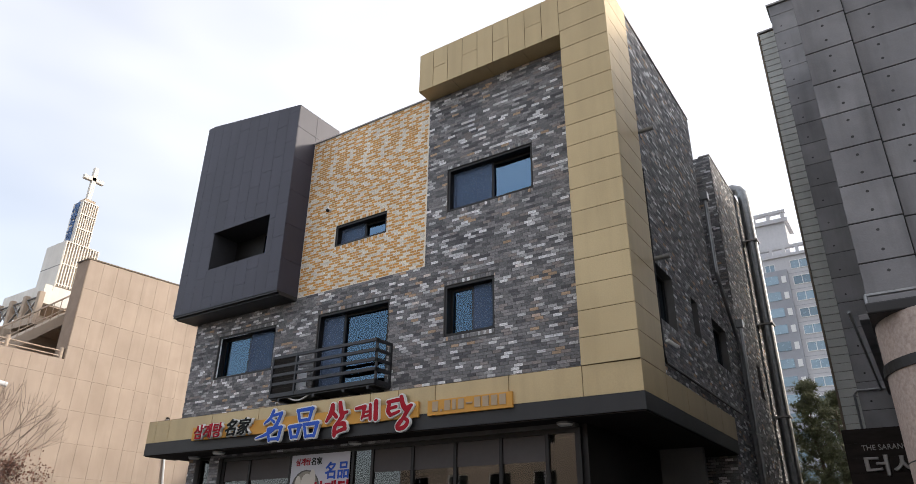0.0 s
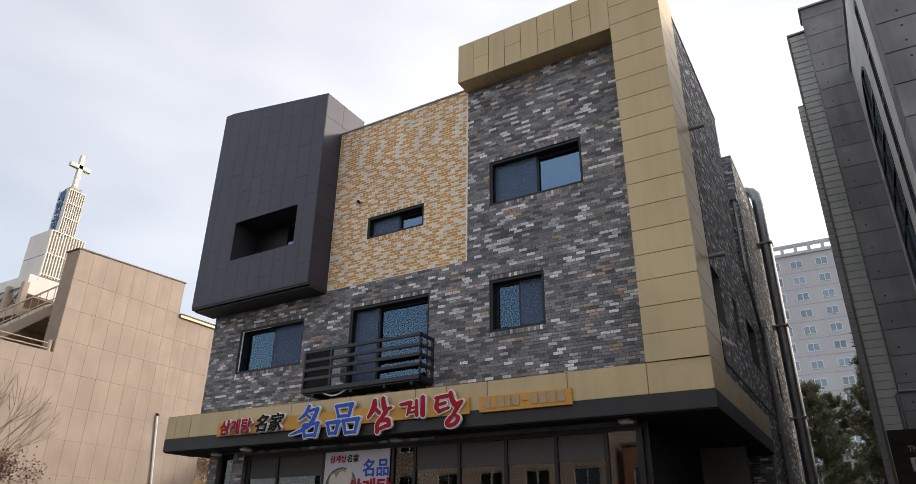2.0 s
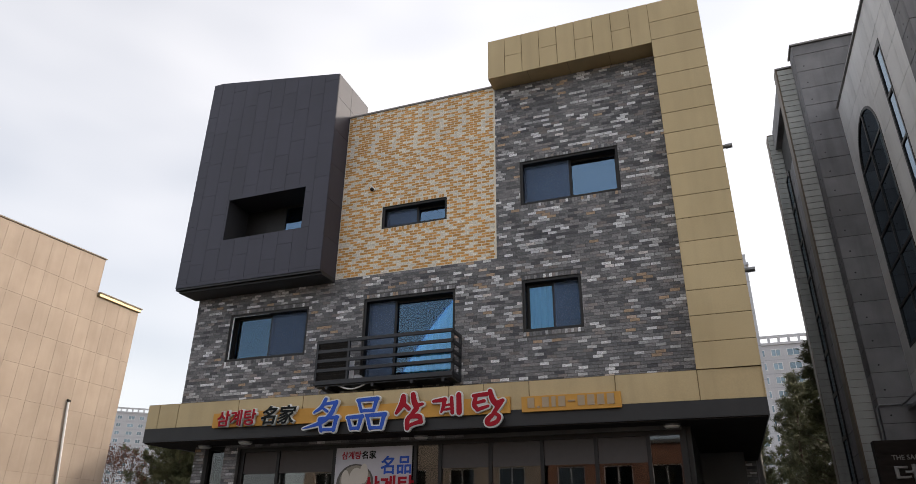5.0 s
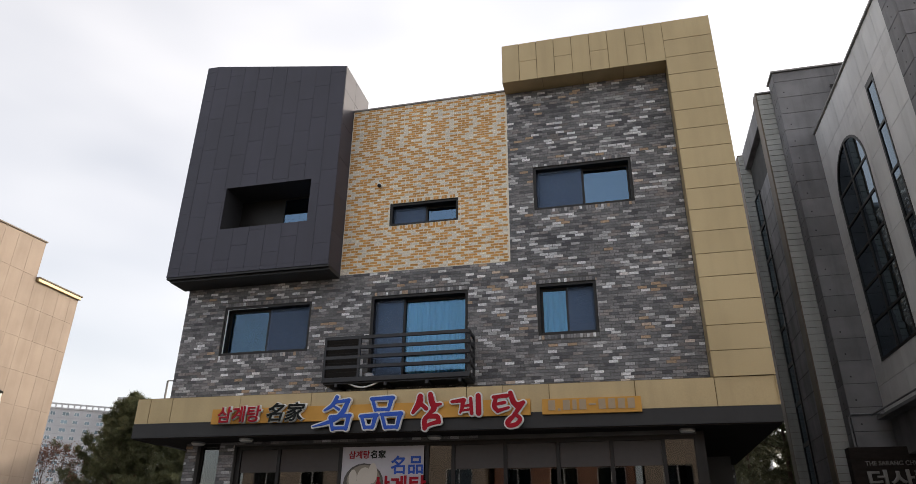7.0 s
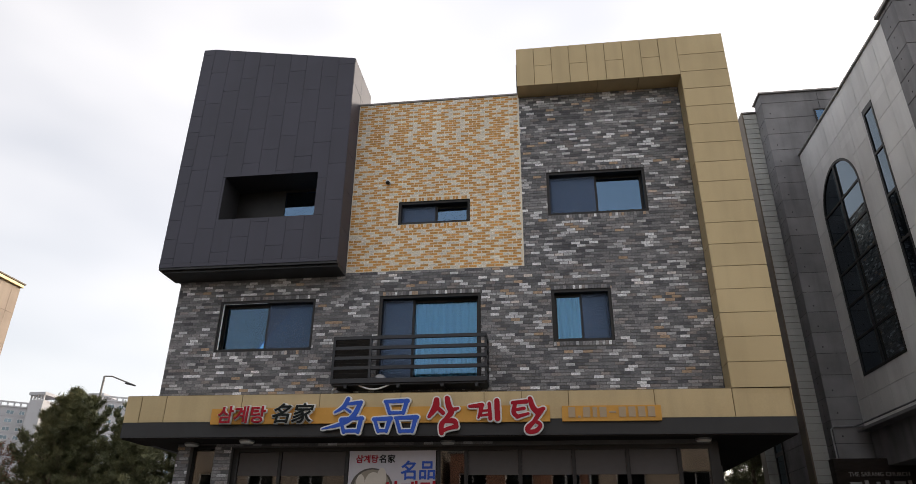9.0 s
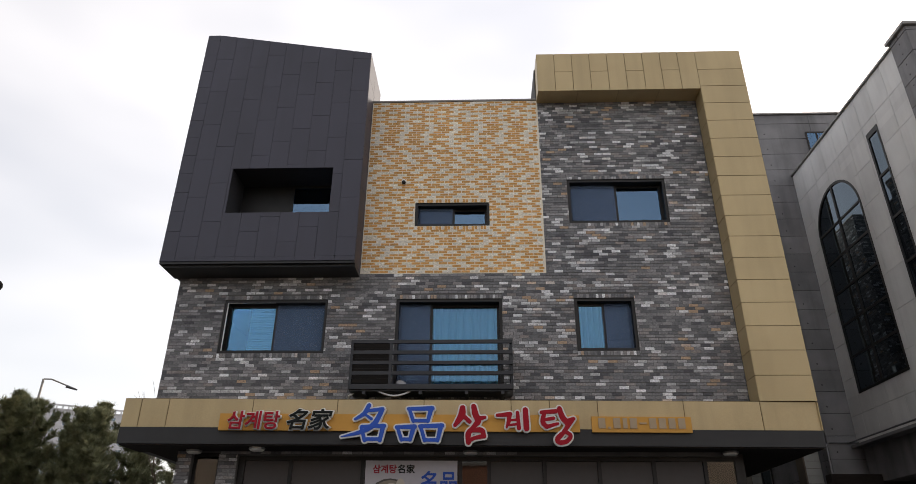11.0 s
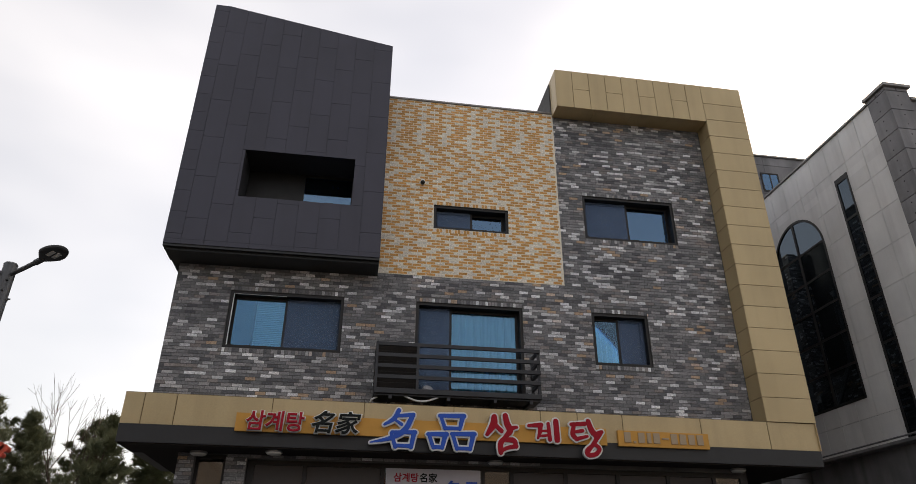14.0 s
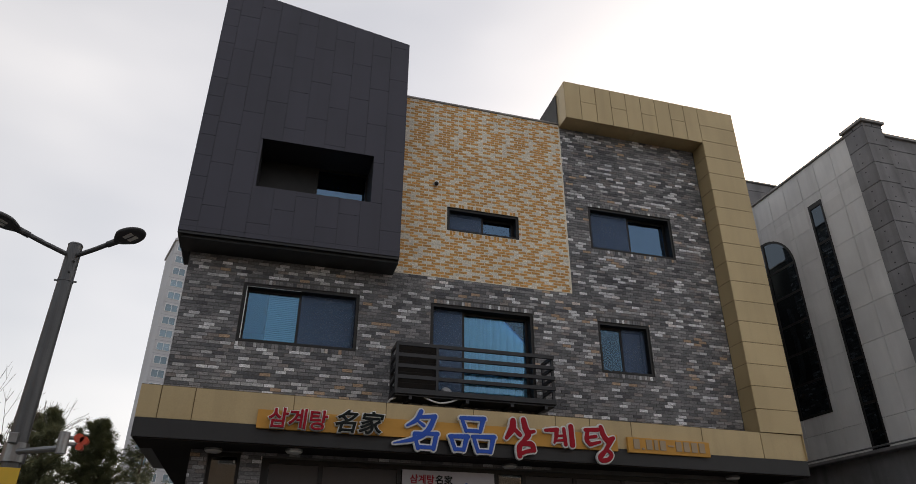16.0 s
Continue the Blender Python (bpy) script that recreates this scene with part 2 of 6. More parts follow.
M_BLIND = plain("grey_window_film", (0.10, 0.09, 0.087), 0.9, 0.0, 0.2)
M_CURTAIN = plain("pale_curtain", (0.72, 0.79, 0.80), 0.9)
M_SCREEN = plain("insect_screen", (0.06, 0.065, 0.075), 0.8)
M_YELLOW = plain("yellow_notice", (0.75, 0.48, 0.04), 0.5)
M_REDPLASTIC = plain("red_plastic", (0.62, 0.07, 0.03), 0.4)
M_BAG = plain("clear_plastic_bag", (0.34, 0.34, 0.35), 0.25)
M_LENS = plain("frosted_lamp_glass", (0.75, 0.74, 0.70), 0.4)
M_SIGNSTEEL = plain("steel_letter", (0.30, 0.29, 0.28), 0.4, 0.5)
M_BLUESIGN = plain("blue_tower_letters", (0.09, 0.17, 0.36), 0.5)


def glass(name, tint, gloss, share, rough=0.015):
    """A coated pane: part of the light is mirrored, the rest passes."""
    m, n, l, p = nodes_of(name)
    n.remove(p)
    g, t, mx = n.new("ShaderNodeBsdfGlossy"), n.new("ShaderNodeBsdfTransparent"), n.new("ShaderNodeMixShader")
    g.inputs["Color"].default_value, g.inputs["Roughness"].default_value = (*gloss, 1), rough
    t.inputs["Color"].default_value = (*tint, 1)
    f = n.new("ShaderNodeFresnel")
    f.inputs["IOR"].default_value = share
    l.new(f.outputs["Fac"], mx.inputs["Fac"])
    l.new(t.outputs["BSDF"], mx.inputs[1])
    l.new(g.outputs["BSDF"], mx.inputs[2])
    l.new(mx.outputs["Shader"], n["Material Output"].inputs["Surface"])
    return m


M_GLASS = glass("blue_coated_glass", (0.58, 0.76, 0.88), (0.42, 0.68, 1.0), 3.0)
M_GLASS_CLEAR = glass("clear_blue_glass", (0.66, 0.90, 0.97), (0.45, 0.72, 1.0), 2.1)
M_GLASS_DARK = glass("dark_tinted_glass", (0.08, 0.10, 0.12), (0.70, 0.86, 1.0), 1.9)
M_GLASS_SHOP = glass("shop_glass", (0.50, 0.50, 0.48), (0.90, 0.92, 0.95), 1.75)
M_GLASS_FAR = surface("far_window_glass", (0.22, 0.31, 0.38), (0.33, 0.43, 0.50), 0.2, 2, 0.25, 0.3, 0.0, (1, 1, 1), 0, "object", 0.4)


# ---- building helpers ----
def base(name, at, label="", category="", group="", kind=""):
    e = new(name)
    e.location = at
    e.empty_display_size = 0.2
    return tagged(e, label, category, group, kind)


def world_of(ob):
    p = Vector((0, 0, 0))
    while ob:
        p = p + Vector(ob.location)
        ob = ob.parent
    return p


def mesh_of(bm, name, mat):
    me = bpy.data.meshes.new(name)
    bmesh.ops.recalc_face_normals(bm, faces=bm.faces)
    bm.to_mesh(me)
    bm.free()
    for m in (mat if isinstance(mat, (list, tuple)) else (mat,)):
        me.materials.append(m)
    return me


def part(name, bm, mat, parent=None, label=""):
    """Links bm, given in world metres, as one mesh under parent."""
    if parent is not None:
        bmesh.ops.translate(bm, verts=bm.verts, vec=-world_of(parent))
    ob = new(name, mesh_of(bm, name, mat))
    ob.parent = parent
    return tagged(ob, label) if label else ob


def thing(name, bm, mat, label="", category="", group="", kind=""):
    return tagged(part(name, bm, mat), label, category, group, kind)


def box(bm, x0, x1, y0, y1, z0, z1, bevel=0.0):
    r = bmesh.ops.create_cube(bm, size=1.0, matrix=Matrix.Translation(((x0 + x1) / 2, (y0 + y1) / 2, (z0 + z1) / 2)) @ Matrix.Diagonal((abs(x1 - x0), abs(y1 - y0), abs(z1 - z0), 1)))
    if bevel:
        edges = {e for v in r["verts"] for e in v.link_edges}
        bmesh.ops.bevel(bm, geom=list(edges), offset=bevel, segments=2, affect="EDGES", profile=0.5)
    return bm


def cube(x0, x1, y0, y1, z0, z1, bevel=0.0):
    return box(bmesh.new(), x0, x1, y0, y1, z0, z1, bevel)


def prism(bm, pts, direction):
    """Extrudes the polygon pts along direction."""
    d = Vector(direction)
    a = [bm.verts.new(p) for p in pts]
    b = [bm.verts.new(Vector(p) + d) for p in pts]
    bm.faces.new(a)
    bm.faces.new(b[::-1])
    for i in range(len(a)):
        bm.faces.new((a[i], a[i - 1], b[i - 1], b[i]))
    return bm


def rod(bm, p, q, r0, r1=None, seg=10):
    p, q = Vector(p), Vector(q)
    d = q - p
    m = Matrix.Translation((p + q) / 2) @ d.to_track_quat("Z", "Y").to_matrix().to_4x4()
    bmesh.ops.create_cone(bm, cap_ends=True, segments=seg, radius1=r0, radius2=r0 if r1 is None else r1, depth=d.length, matrix=m)
    return bm


def tube(bm, pts, r, seg=10):
    """A bent pipe of one radius through pts."""
    pts = [Vector(p) for p in pts]
    rings = []
    for i, p in enumerate(pts):
        d = (pts[min(i + 1, len(pts) - 1)] - pts[max(i - 1, 0)]).normalized()
        side = d.orthogonal().normalized() if i == 0 else (last - d * last.dot(d)).normalized()
        last = side
        up = d.cross(side)
        rings.append([bm.verts.new(p + r * (math.cos(a) * side + math.sin(a) * up)) for a in (2 * math.pi * k / seg for k in range(seg))])
    for a, b in zip(rings, rings[1:]):
        for k in range(seg):
            bm.faces.new((a[k - 1], a[k], b[k], b[k - 1]))
    bm.faces.new(rings[0][::-1])
    bm.faces.new(rings[-1])
    return bm


def cells(u0, u1, v0, v1, holes):
    """The rectangles that are left of u0..u1 x v0..v1 round the holes."""
    us = sorted({u0, u1, *(min(max(h[k], u0), u1) for h in holes for k in (0, 1))})
    vs = sorted({v0, v1, *(min(max(h[k], v0), v1) for h in holes for k in (2, 3))})
    for va, vb in zip(vs, vs[1:]):
        run = None
        for ua, ub in zip(us, us[1:]):
            um, vm = (ua + ub) / 2, (va + vb) / 2
            free = not any(h[0] < um < h[1] and h[2] < vm < h[3] for h in holes)
            if free:
                run = (run[0], ub) if run else (ua, ub)
            if run and (not free or ub == us[-1]):
                yield run[0], run[1], va, vb
                run = None


def pierced(u0, u1, v0, v1, holes, place, depth, bm=None):
    """One closed slab with openings; place(u, v, d) gives the point d metres behind its face."""
    bm = bm or bmesh.new()
    us = sorted({u0, u1, *(min(max(h[k], u0), u1) for h in holes for k in (0, 1))})
    vs = sorted({v0, v1, *(min(max(h[k], v0), v1) for h in holes for k in (2, 3))})
    made = {}

    def vert(i, j, d):
        if (i, j, d) not in made:
            made[i, j, d] = bm.verts.new(place(us[i], vs[j], d * depth))
        return made[i, j, d]

    def solid(i, j):
        if not (0 <= i < len(us) - 1 and 0 <= j < len(vs) - 1):
            return False
        um, vm = (us[i] + us[i + 1]) / 2, (vs[j] + vs[j + 1]) / 2
        return not any(h[0] < um < h[1] and h[2] < vm < h[3] for h in holes)

    for i in range(len(us) - 1):
        for j in range(len(vs) - 1):
            if not solid(i, j):
                continue
            for d in (0, 1):
                bm.faces.new([vert(a, b, d) for a, b in ((i, j), (i + 1, j), (i + 1, j + 1), (i, j + 1))])
            for di, dj, e in ((-1, 0, ((i, j), (i, j + 1))), (1, 0, ((i + 1, j), (i + 1, j + 1))), (0, -1, ((i, j), (i + 1, j))), (0, 1, ((i, j + 1), (i + 1, j + 1)))):
                if not solid(i + di, j + dj):
                    (a, b), (c, f) = e
                    bm.faces.new((vert(a, b, 0), vert(c, f, 0), vert(c, f, 1), vert(a, b, 1)))
    return bm


def courses(u0, u1, v0, v1, holes, rng, length=0.2, height=0.067, joint=0.010, uneven=0.02):
    """Running bond: (ua, ub, va, vb, course, number) of each brick, cut at the ends and at the holes."""
    k = 0
    v = v0
    while v < v1 - 0.02:
        top = min(v + height, v1)
        vm = (v + top) / 2
        off = (k % 2) * length / 2 + (uneven * ((k * 7) % 3 - 1))
        gaps = sorted((h[0], h[1]) for h in holes if h[2] < vm < h[3])
        i = math.floor((u0 + off) / length) - 1
        while i * length - off < u1:
            a, b = max(u0, i * length - off), min(u1, (i + 1) * length - off)
            for g0, g1 in gaps:
                if g0 <= a and b <= g1:
                    b = a
                elif a < g0 < b:
                    b = g0
                elif a < g1 < b:
                    a = g1
            if b - a > 0.03:
                yield a, b - joint, v, top - joint, k, i
            i += 1
        v += height
        k += 1


def brick_mesh(name, rows, place, rng, mats=None, pick=None):
    """One mesh of open-backed bricks. place(u, v, d) gives the world point d metres proud of the wall."""
    verts, faces, which = [], [], []
    for a, b, va, vb, *kn in rows:
        d = 0.006 + rng.random() * 0.005
        n = len(verts)
        for dd in (-0.004, d):
            verts += [place(a, va, dd), place(b, va, dd), place(b, vb, dd), place(a, vb, dd)]
        faces += [(n + 4, n + 5, n + 6, n + 7), (n, n + 1, n + 5, n + 4), (n + 1, n + 2, n + 6, n + 5), (n + 2, n + 3, n + 7, n + 6), (n + 3, n, n + 4, n + 7)]
        which += [pick(*kn) if pick else 0] * 5
    me = bpy.data.meshes.new(name)
    me.from_pydata(verts, [], faces)
    for m in mats:
        me.materials.append(m)
    me.polygons.foreach_set("material_index", which)
    me.update()
    return me


def words(name, text, size, at, mat, parent=None, rot=(90, 0, 0), deep=0.01, fat=0.0, align="LEFT", spacing=1.0, shear=0.0, label="", stretch=1.0):
    """Letters as a mesh standing at `at`, built from Blender's own font."""
    cu = bpy.data.curves.new(name, "FONT")
    cu.bevel_depth, cu.bevel_resolution = fat, 1
    cu.body, cu.size, cu.extrude, cu.align_x, cu.space_character, cu.shear, cu.resolution_u = text, size, deep, align, spacing, shear, 4
    tmp = new("tmp", cu)
    me = bpy.data.meshes.new_from_object(tmp.evaluated_get(bpy.context.evaluated_depsgraph_get()))
    bpy.data.objects.remove(tmp)
    bpy.data.curves.remove(cu)
    m = pose(*at, *rot) @ Matrix.Diagonal((stretch, 1, 1, 1))
    if parent is not None:
        m = Matrix.Translation(-world_of(parent)) @ m
    me.transform(m)
    me.materials.clear()
    me.materials.append(mat)
    ob = new(name, me)
    ob.parent = parent
    return tagged(ob, label) if label else ob

# ---- ground ----
ground = thing("ground", cube(-600, 600, -600, 600, -0.6, -0.16), M_EARTH, "dry bare ground reaching to the horizon", "ground", "", "structure")
road = thing("road", cube(-120, 60, -9.0, 5.0, -0.3, -0.15), M_ASPHALT, "worn dark grey asphalt street", "road", "", "structure")
pavement = thing("pavement", cube(-60, 40, 5.0, 60, -0.3, 0.0), M_PAVE, "pale concrete paving in front of the shops", "pavement", "", "structure")
kerb = thing("kerb", cube(-60, 40, 4.82, 5.0, -0.3, 0.012, 0.02), M_CONC, "grey concrete kerb along the street", "kerb", "", "structure")
far_pavement = thing("pavement_far", cube(-120, 60, -14.0, -9.0, -0.3, 0.0, 0.02), M_PAVE, "pale concrete paving across the street", "pavement", "", "structure")

# ---- restaurant building: masses ----
XL, XR, YF, YB = -16.6, -3.70, 11.44, 25.0
YEL = (-12.63, -8.555, 7.50, 12.14)
W1, W2, W3, W4, W5 = (-11.47, -9.77, 8.67, 9.27), (-7.97, -5.73, 8.72, 9.85), (-15.52, -13.27, 5.72, 6.91), (-11.79, -9.53, 4.86, 6.91), (-8.0, -6.73, 5.75, 6.91)
BOXHOLE = (-15.57, -13.28, 8.68, 9.82)
rng = random.Random(4)
building = base("restaurant_building", (XL, YF, 0), "three-storey grey brick restaurant building with ochre brick panel and metal-clad frames", "building")


def front(u, v, d):
    return (u, YF - d, v)


def side(u, v, d):
    return (XR + d, u, v)


SHOP = (-14.75, -3.0, 0.0, 3.66)
PASS = (-5.1, -3.0, 0.0, 3.80)
DOOR = (-15.66, -15.12, 0.0, 3.73)
holes_front = [W1, W2, W3, W4, W5, (BOXHOLE[0] - 0.3, BOXHOLE[1] + 0.3, BOXHOLE[2] - 0.2, BOXHOLE[3] + 0.2), SHOP, DOOR, PASS, (XL - 1, -15.95, 0.0, 3.80)]
part("front_wall", pierced(XL, -8.6, 0, 12.14, holes_front, lambda u, v, d: (u, YF + d, v), 0.3), M_MORTAR, building)
part("front_wall", pierced(-8.6, XR, 0, 13.1, holes_front, lambda u, v, d: (u, YF + d, v), 0.3), M_MORTAR, building)

S1, S2, S3, S4, S5 = (12.6, 13.75, 5.78, 6.96), (15.1, 15.62, 6.1, 6.98), (16.86, 18.25, 5.85, 6.97), (20.1, 20.75, 5.8, 6.98), (21.9, 22.4, 5.9, 6.9)
NOTCH = (17.6, 19.92, 8.2, 13.6)
OPEN = (11.0, 17.4, 0.0, 3.80)
holes_side = [S1, S2, S3, S4, S5, NOTCH, OPEN]
part("side_wall", pierced(YF + 0.3, YB, 0, 13.28, holes_side, lambda u, v, d: (XR - d, u, v), 0.3), M_MORTAR, building)
bm = bmesh.new()
box(bm, XR - 0.95, XR - 0.65, 17.3, 20.2, 8.2, 13.2)
box(bm, XR - 0.65, XR - 0.3, 17.3, 17.6, 8.2, 13.28)
box(bm, XR - 0.65, XR - 0.3, 19.92, 20.22, 8.2, 13.28)
box(bm, XR - 0.95, XR, 17.6, 19.92, 8.0, 8.2)
part("light_shaft", bm, M_MORTAR, building)
bm = bmesh.new()
box(bm, XL, XL + 0.3, YF + 0.3, YB, 3.8, 12.1)
box(bm, -15.9, XR - 0.3, YB - 0.3, YB, 0, 3.9)
box(bm, XL + 0.3, XR - 0.3, YB - 0.3, YB, 3.9, 12.1)
part("rear_wall", bm, M_MORTAR, building)
for z0, z1 in ((11.5, 11.7), (7.3, 7.5), (4.0, 4.6)):
    part("floor_slab", cube(XL + 0.3, XR - 0.96, YF + 0.3, YB - 0.3, z0, z1), M_INSIDE, building)
part("ground_side_wall", cube(-15.95, -15.65, YF + 0.3, YB - 0.3, 0, 4.0), M_MORTAR, building)
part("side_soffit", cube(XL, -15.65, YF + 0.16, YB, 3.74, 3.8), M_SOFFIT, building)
part("partition", cube(-15.64, XR - 0.3, 15.6, 15.75, 0, 11.5), M_INSIDE, building)
bm = bmesh.new()
box(bm, -12.63, -8.55, YF - 0.03, YF + 0.33, 12.14, 12.19, 0.008)
box(bm, XL - 0.02, XL + 0.33, YF + 0.3, YB, 12.1, 12.15, 0.008)
part("parapet_coping", bm, M_CAP, building)
bm = bmesh.new()
box(bm, XR - 0.33, XR + 0.03, 12.3, 17.6, 13.28, 13.33, 0.008)
box(bm, XR - 0.33, XR + 0.03, 19.90, YB, 13.28, 13.33, 0.008)
box(bm, XR - 1.0, XR - 0.62, 17.6, 19.9, 13.2, 13.25, 0.008)
part("side_coping", bm, M_CAP, building)
part("rear_roof_wall", cube(-8.6, -8.4, YF + 0.3, YB - 0.3, 11.7, 13.1), M_MORTAR, building)

# ---- charcoal box bay ----
BX0, BX1, BY0, BY1, BZ = -16.80, -12.63, 10.73, 12.35, 7.52


def box_top(x):
    return 13.79 if x < BX0 + 0.32 else 13.79 - (x - BX0 - 0.32) * 0.66 / (BX1 - BX0 - 0.32)


bay = base("charcoal_bay", ((BX0 + BX1) / 2, BY1, BZ), "charcoal metal-panelled box bay with sloping top and recessed opening", "bay")
bm = bmesh.new()
T = 0.12
for a, b, va, vb in cells(BX0 + 0.01, BX1 - 0.01, BZ + 0.01, 13.0, [BOXHOLE]):
    box(bm, a, b, BY0 + 0.012, BY0 + T, va, vb)
prism(bm, [(BX0 + 0.01, BY0 + 0.012, 13.0), (BX1 - 0.01, BY0 + 0.012, 13.0), (BX1 - 0.01, BY0 + 0.012, 13.12), (BX0 + 0.32, BY0 + 0.012, 13.78), (BX0 + 0.01, BY0 + 0.012, 13.78)], (0, T, 0))
box(bm, BX0 + 0.01, BX0 + T, BY0 + T, BY1, BZ + 0.01, 13.7)
box(bm, BX1 - T, BX1 - 0.01, BY0 + T, BY1, BZ + 0.01, 13.1)
prism(bm, [(BX0 + 0.01, BY0 + T, 13.68), (BX0 + 0.01, BY0 + T, 13.78), (BX0 + 0.32, BY0 + T, 13.78), (BX1 - 0.01, BY0 + T, 13.11), (BX1 - 0.01, BY0 + T, 13.0)], (0, BY1 - BY0 - T, 0))
part("core", bm, M_CHAR_SEAM, bay)
bm = bmesh.new()
box(bm, BX0, BX1, BY0 + 0.02, YF, BZ - 0.05, BZ + 0.01)
prism(bm, [(BX0 + 0.06, BY0 + 0.1, BZ - 0.05), (BX1 - 0.0, BY0 + 0.1, BZ - 0.05), (BX1, YF, BZ - 0.05), (BX0 + 0.06, YF, BZ - 0.05)], (0, 0, -0.05))
part("underside", bm, M_BLACKBAND, bay)
bm = bmesh.new()
hx0, hx1, hz0, hz1 = BOXHOLE
box(bm, hx0 - 0.05, hx0, BY0 + T, 11.6, hz0 - 0.05, hz1 + 0.05)
box(bm, hx1, hx1 + 0.05, BY0 + T, 11.6, hz0 - 0.05, hz1 + 0.05)
box(bm, hx0, hx1, BY0 + T, 11.6, hz1, hz1 + 0.05)
box(bm, hx0, hx1, BY0 + T, 11.6, hz0 - 0.05, hz0)
part("recess_lining", bm, M_CHAR_SEAM, bay)
bm = bmesh.new()
box(bm, hx0, -14.4, 11.55, 11.6, hz0, hz1)
part("recess_wall", bm, M_FRAME, bay)
part("recess_window_frame", pierced(-14.4, hx1, hz0, hz1, [(-14.35, hx1 - 0.04, hz0 + 0.03, hz1 - 0.05)], lambda u, v, d: (u, 11.54 + d, v), 0.06), M_FRAME, bay)
part("recess_pane", cube(-14.37, hx1 - 0.02, 11.565, 11.575, hz0 + 0.01, hz1 - 0.02), M_GLASS, bay)


def sheet(name, pts, normal, mat, parent, thick=0.014):
    """A flat metal panel: polygon pts set thick metres proud along normal."""
    return part(name, prism(bmesh.new(), pts, Vector(normal) * thick), mat, parent)


COLS = [BX0, -16.48] + [-16.48 + (BX1 + 16.48) / 9 * k for k in range(1, 10)]
STEP = 0.98
g = 0.003
for c, (xa, xb) in enumerate(zip(COLS, COLS[1:])):
    starts = [BZ + 0.22 + ((c * 0.37) % 1.0) * STEP - STEP + k * (STEP if c else STEP / 2) for k in range(9 if c else 16)]
    edges = [BZ + 0.1] + [z for z in starts if BZ + 0.2 < z < box_top((xa + xb) / 2) - 0.12] + [99.0]
    for za, zb in zip(edges, edges[1:]):
        zl, zr = min(zb - g, box_top(xa + g)), min(zb - g, box_top(xb - g))
        if xb > hx0 and xa < hx1 and zb > hz0 and za < hz1:
            pieces = [q for q in cells(xa + g, xb - g, za + g, min(zb - g, 12.9), [BOXHOLE]) if q[1] - q[0] > 0.02 and q[3] - q[2] > 0.02]
            for a, b, va, vb in pieces:
                sheet("panel", [(a, BY0, va), (b, BY0, va), (b, BY0, vb), (a, BY0, vb)], (0, 1, 0), M_CHAR, bay)
            continue
        sheet("panel", [(xa + g, BY0, za + g), (xb - g, BY0, za + g), (xb - g, BY0, zr), (xa + g, BY0, zl)], (0, 1, 0), M_CHAR, bay)
    sheet("panel", [(xa + (g if c else 0), BY0, BZ + 0.0), (xb - (g if c < 9 else 0), BY0, BZ - 0.0), (xb - (g if c < 9 else 0), BY0, BZ + 0.1), (xa + (g if c else 0), BY0, BZ + 0.1)], (0, 1, 0), M_CHAR, bay)
for k, (za, zb) in enumerate(((BZ, 8.4), (8.41, 9.4), (9.41, 10.4), (10.41, 11.4), (11.41, 12.4), (12.41, 13.13))):
    for ya, yb in ((BY0 + 0.015, 11.42), (11.43, BY1)):
        sheet("panel", [(BX1 - 0.01, ya, za), (BX1 - 0.01, yb, za), (BX1 - 0.01, yb, zb), (BX1 - 0.01, ya, zb)], (1, 0, 0), M_CHAR, bay)
        sheet("panel", [(BX0 + 0.01, ya, za), (BX0 + 0.01, yb, za), (BX0 + 0.01, yb, zb + (0.6 if k == 5 else 0)), (BX0 + 0.01, ya, zb + (0.6 if k == 5 else 0))], (-1, 0, 0), M_CHAR, bay)

# ---- champagne frame ----
GX0, GX1, GY0, GY1, GZ0, GZ1 = -8.57, -3.62, 10.95, 12.30, 4.60, 13.18
CX0 = -4.70
BEAM = 12.05
gold = base("gold_frame", (CX0, GY1, GZ0), "champagne-gold metal-panelled column and roof beam framing the grey brick", "frame")
bm = bmesh.new()
box(bm, GX0 + 0.012, GX1 - 0.012, GY0 + 0.012, 11.70, BEAM + 0.012, GZ1 - 0.008)
box(bm, CX0 + 0.012, GX1 - 0.012, GY0 + 0.012, YF - 0.004, GZ0 + 0.01, BEAM + 0.012)
box(bm, XR + 0.002, GX1 - 0.012, YF - 0.004, GY1, GZ0 + 0.01, GZ1 - 0.008)
part("core", bm, M_GOLD_SEAM, gold)
PH = 0.5013
for k in range(17):
    za, zb = GZ0 + k * PH + 0.007, (GZ0 + (k + 1) * PH - 0.007 if k < 16 else GZ1)
    sheet("panel", [(CX0 + 0.004, GY0, za), (GX1, GY0, za), (GX1, GY0, zb), (CX0 + 0.004, GY0, zb)], (0, 1, 0), M_GOLD, gold)
    sheet("panel", [(GX1, GY0 + 0.016, za), (GX1, GY1, za), (GX1, GY1, zb), (GX1, GY0 + 0.016, zb)], (-1, 0, 0), M_GOLD, gold)
    if zb < BEAM + 0.1:
        sheet("panel", [(CX0, GY0 + 0.016, za), (CX0, YF - 0.015, za), (CX0, YF - 0.015, zb), (CX0, GY0 + 0.016, zb)], (1, 0, 0), M_GOLD, gold)
N = 9
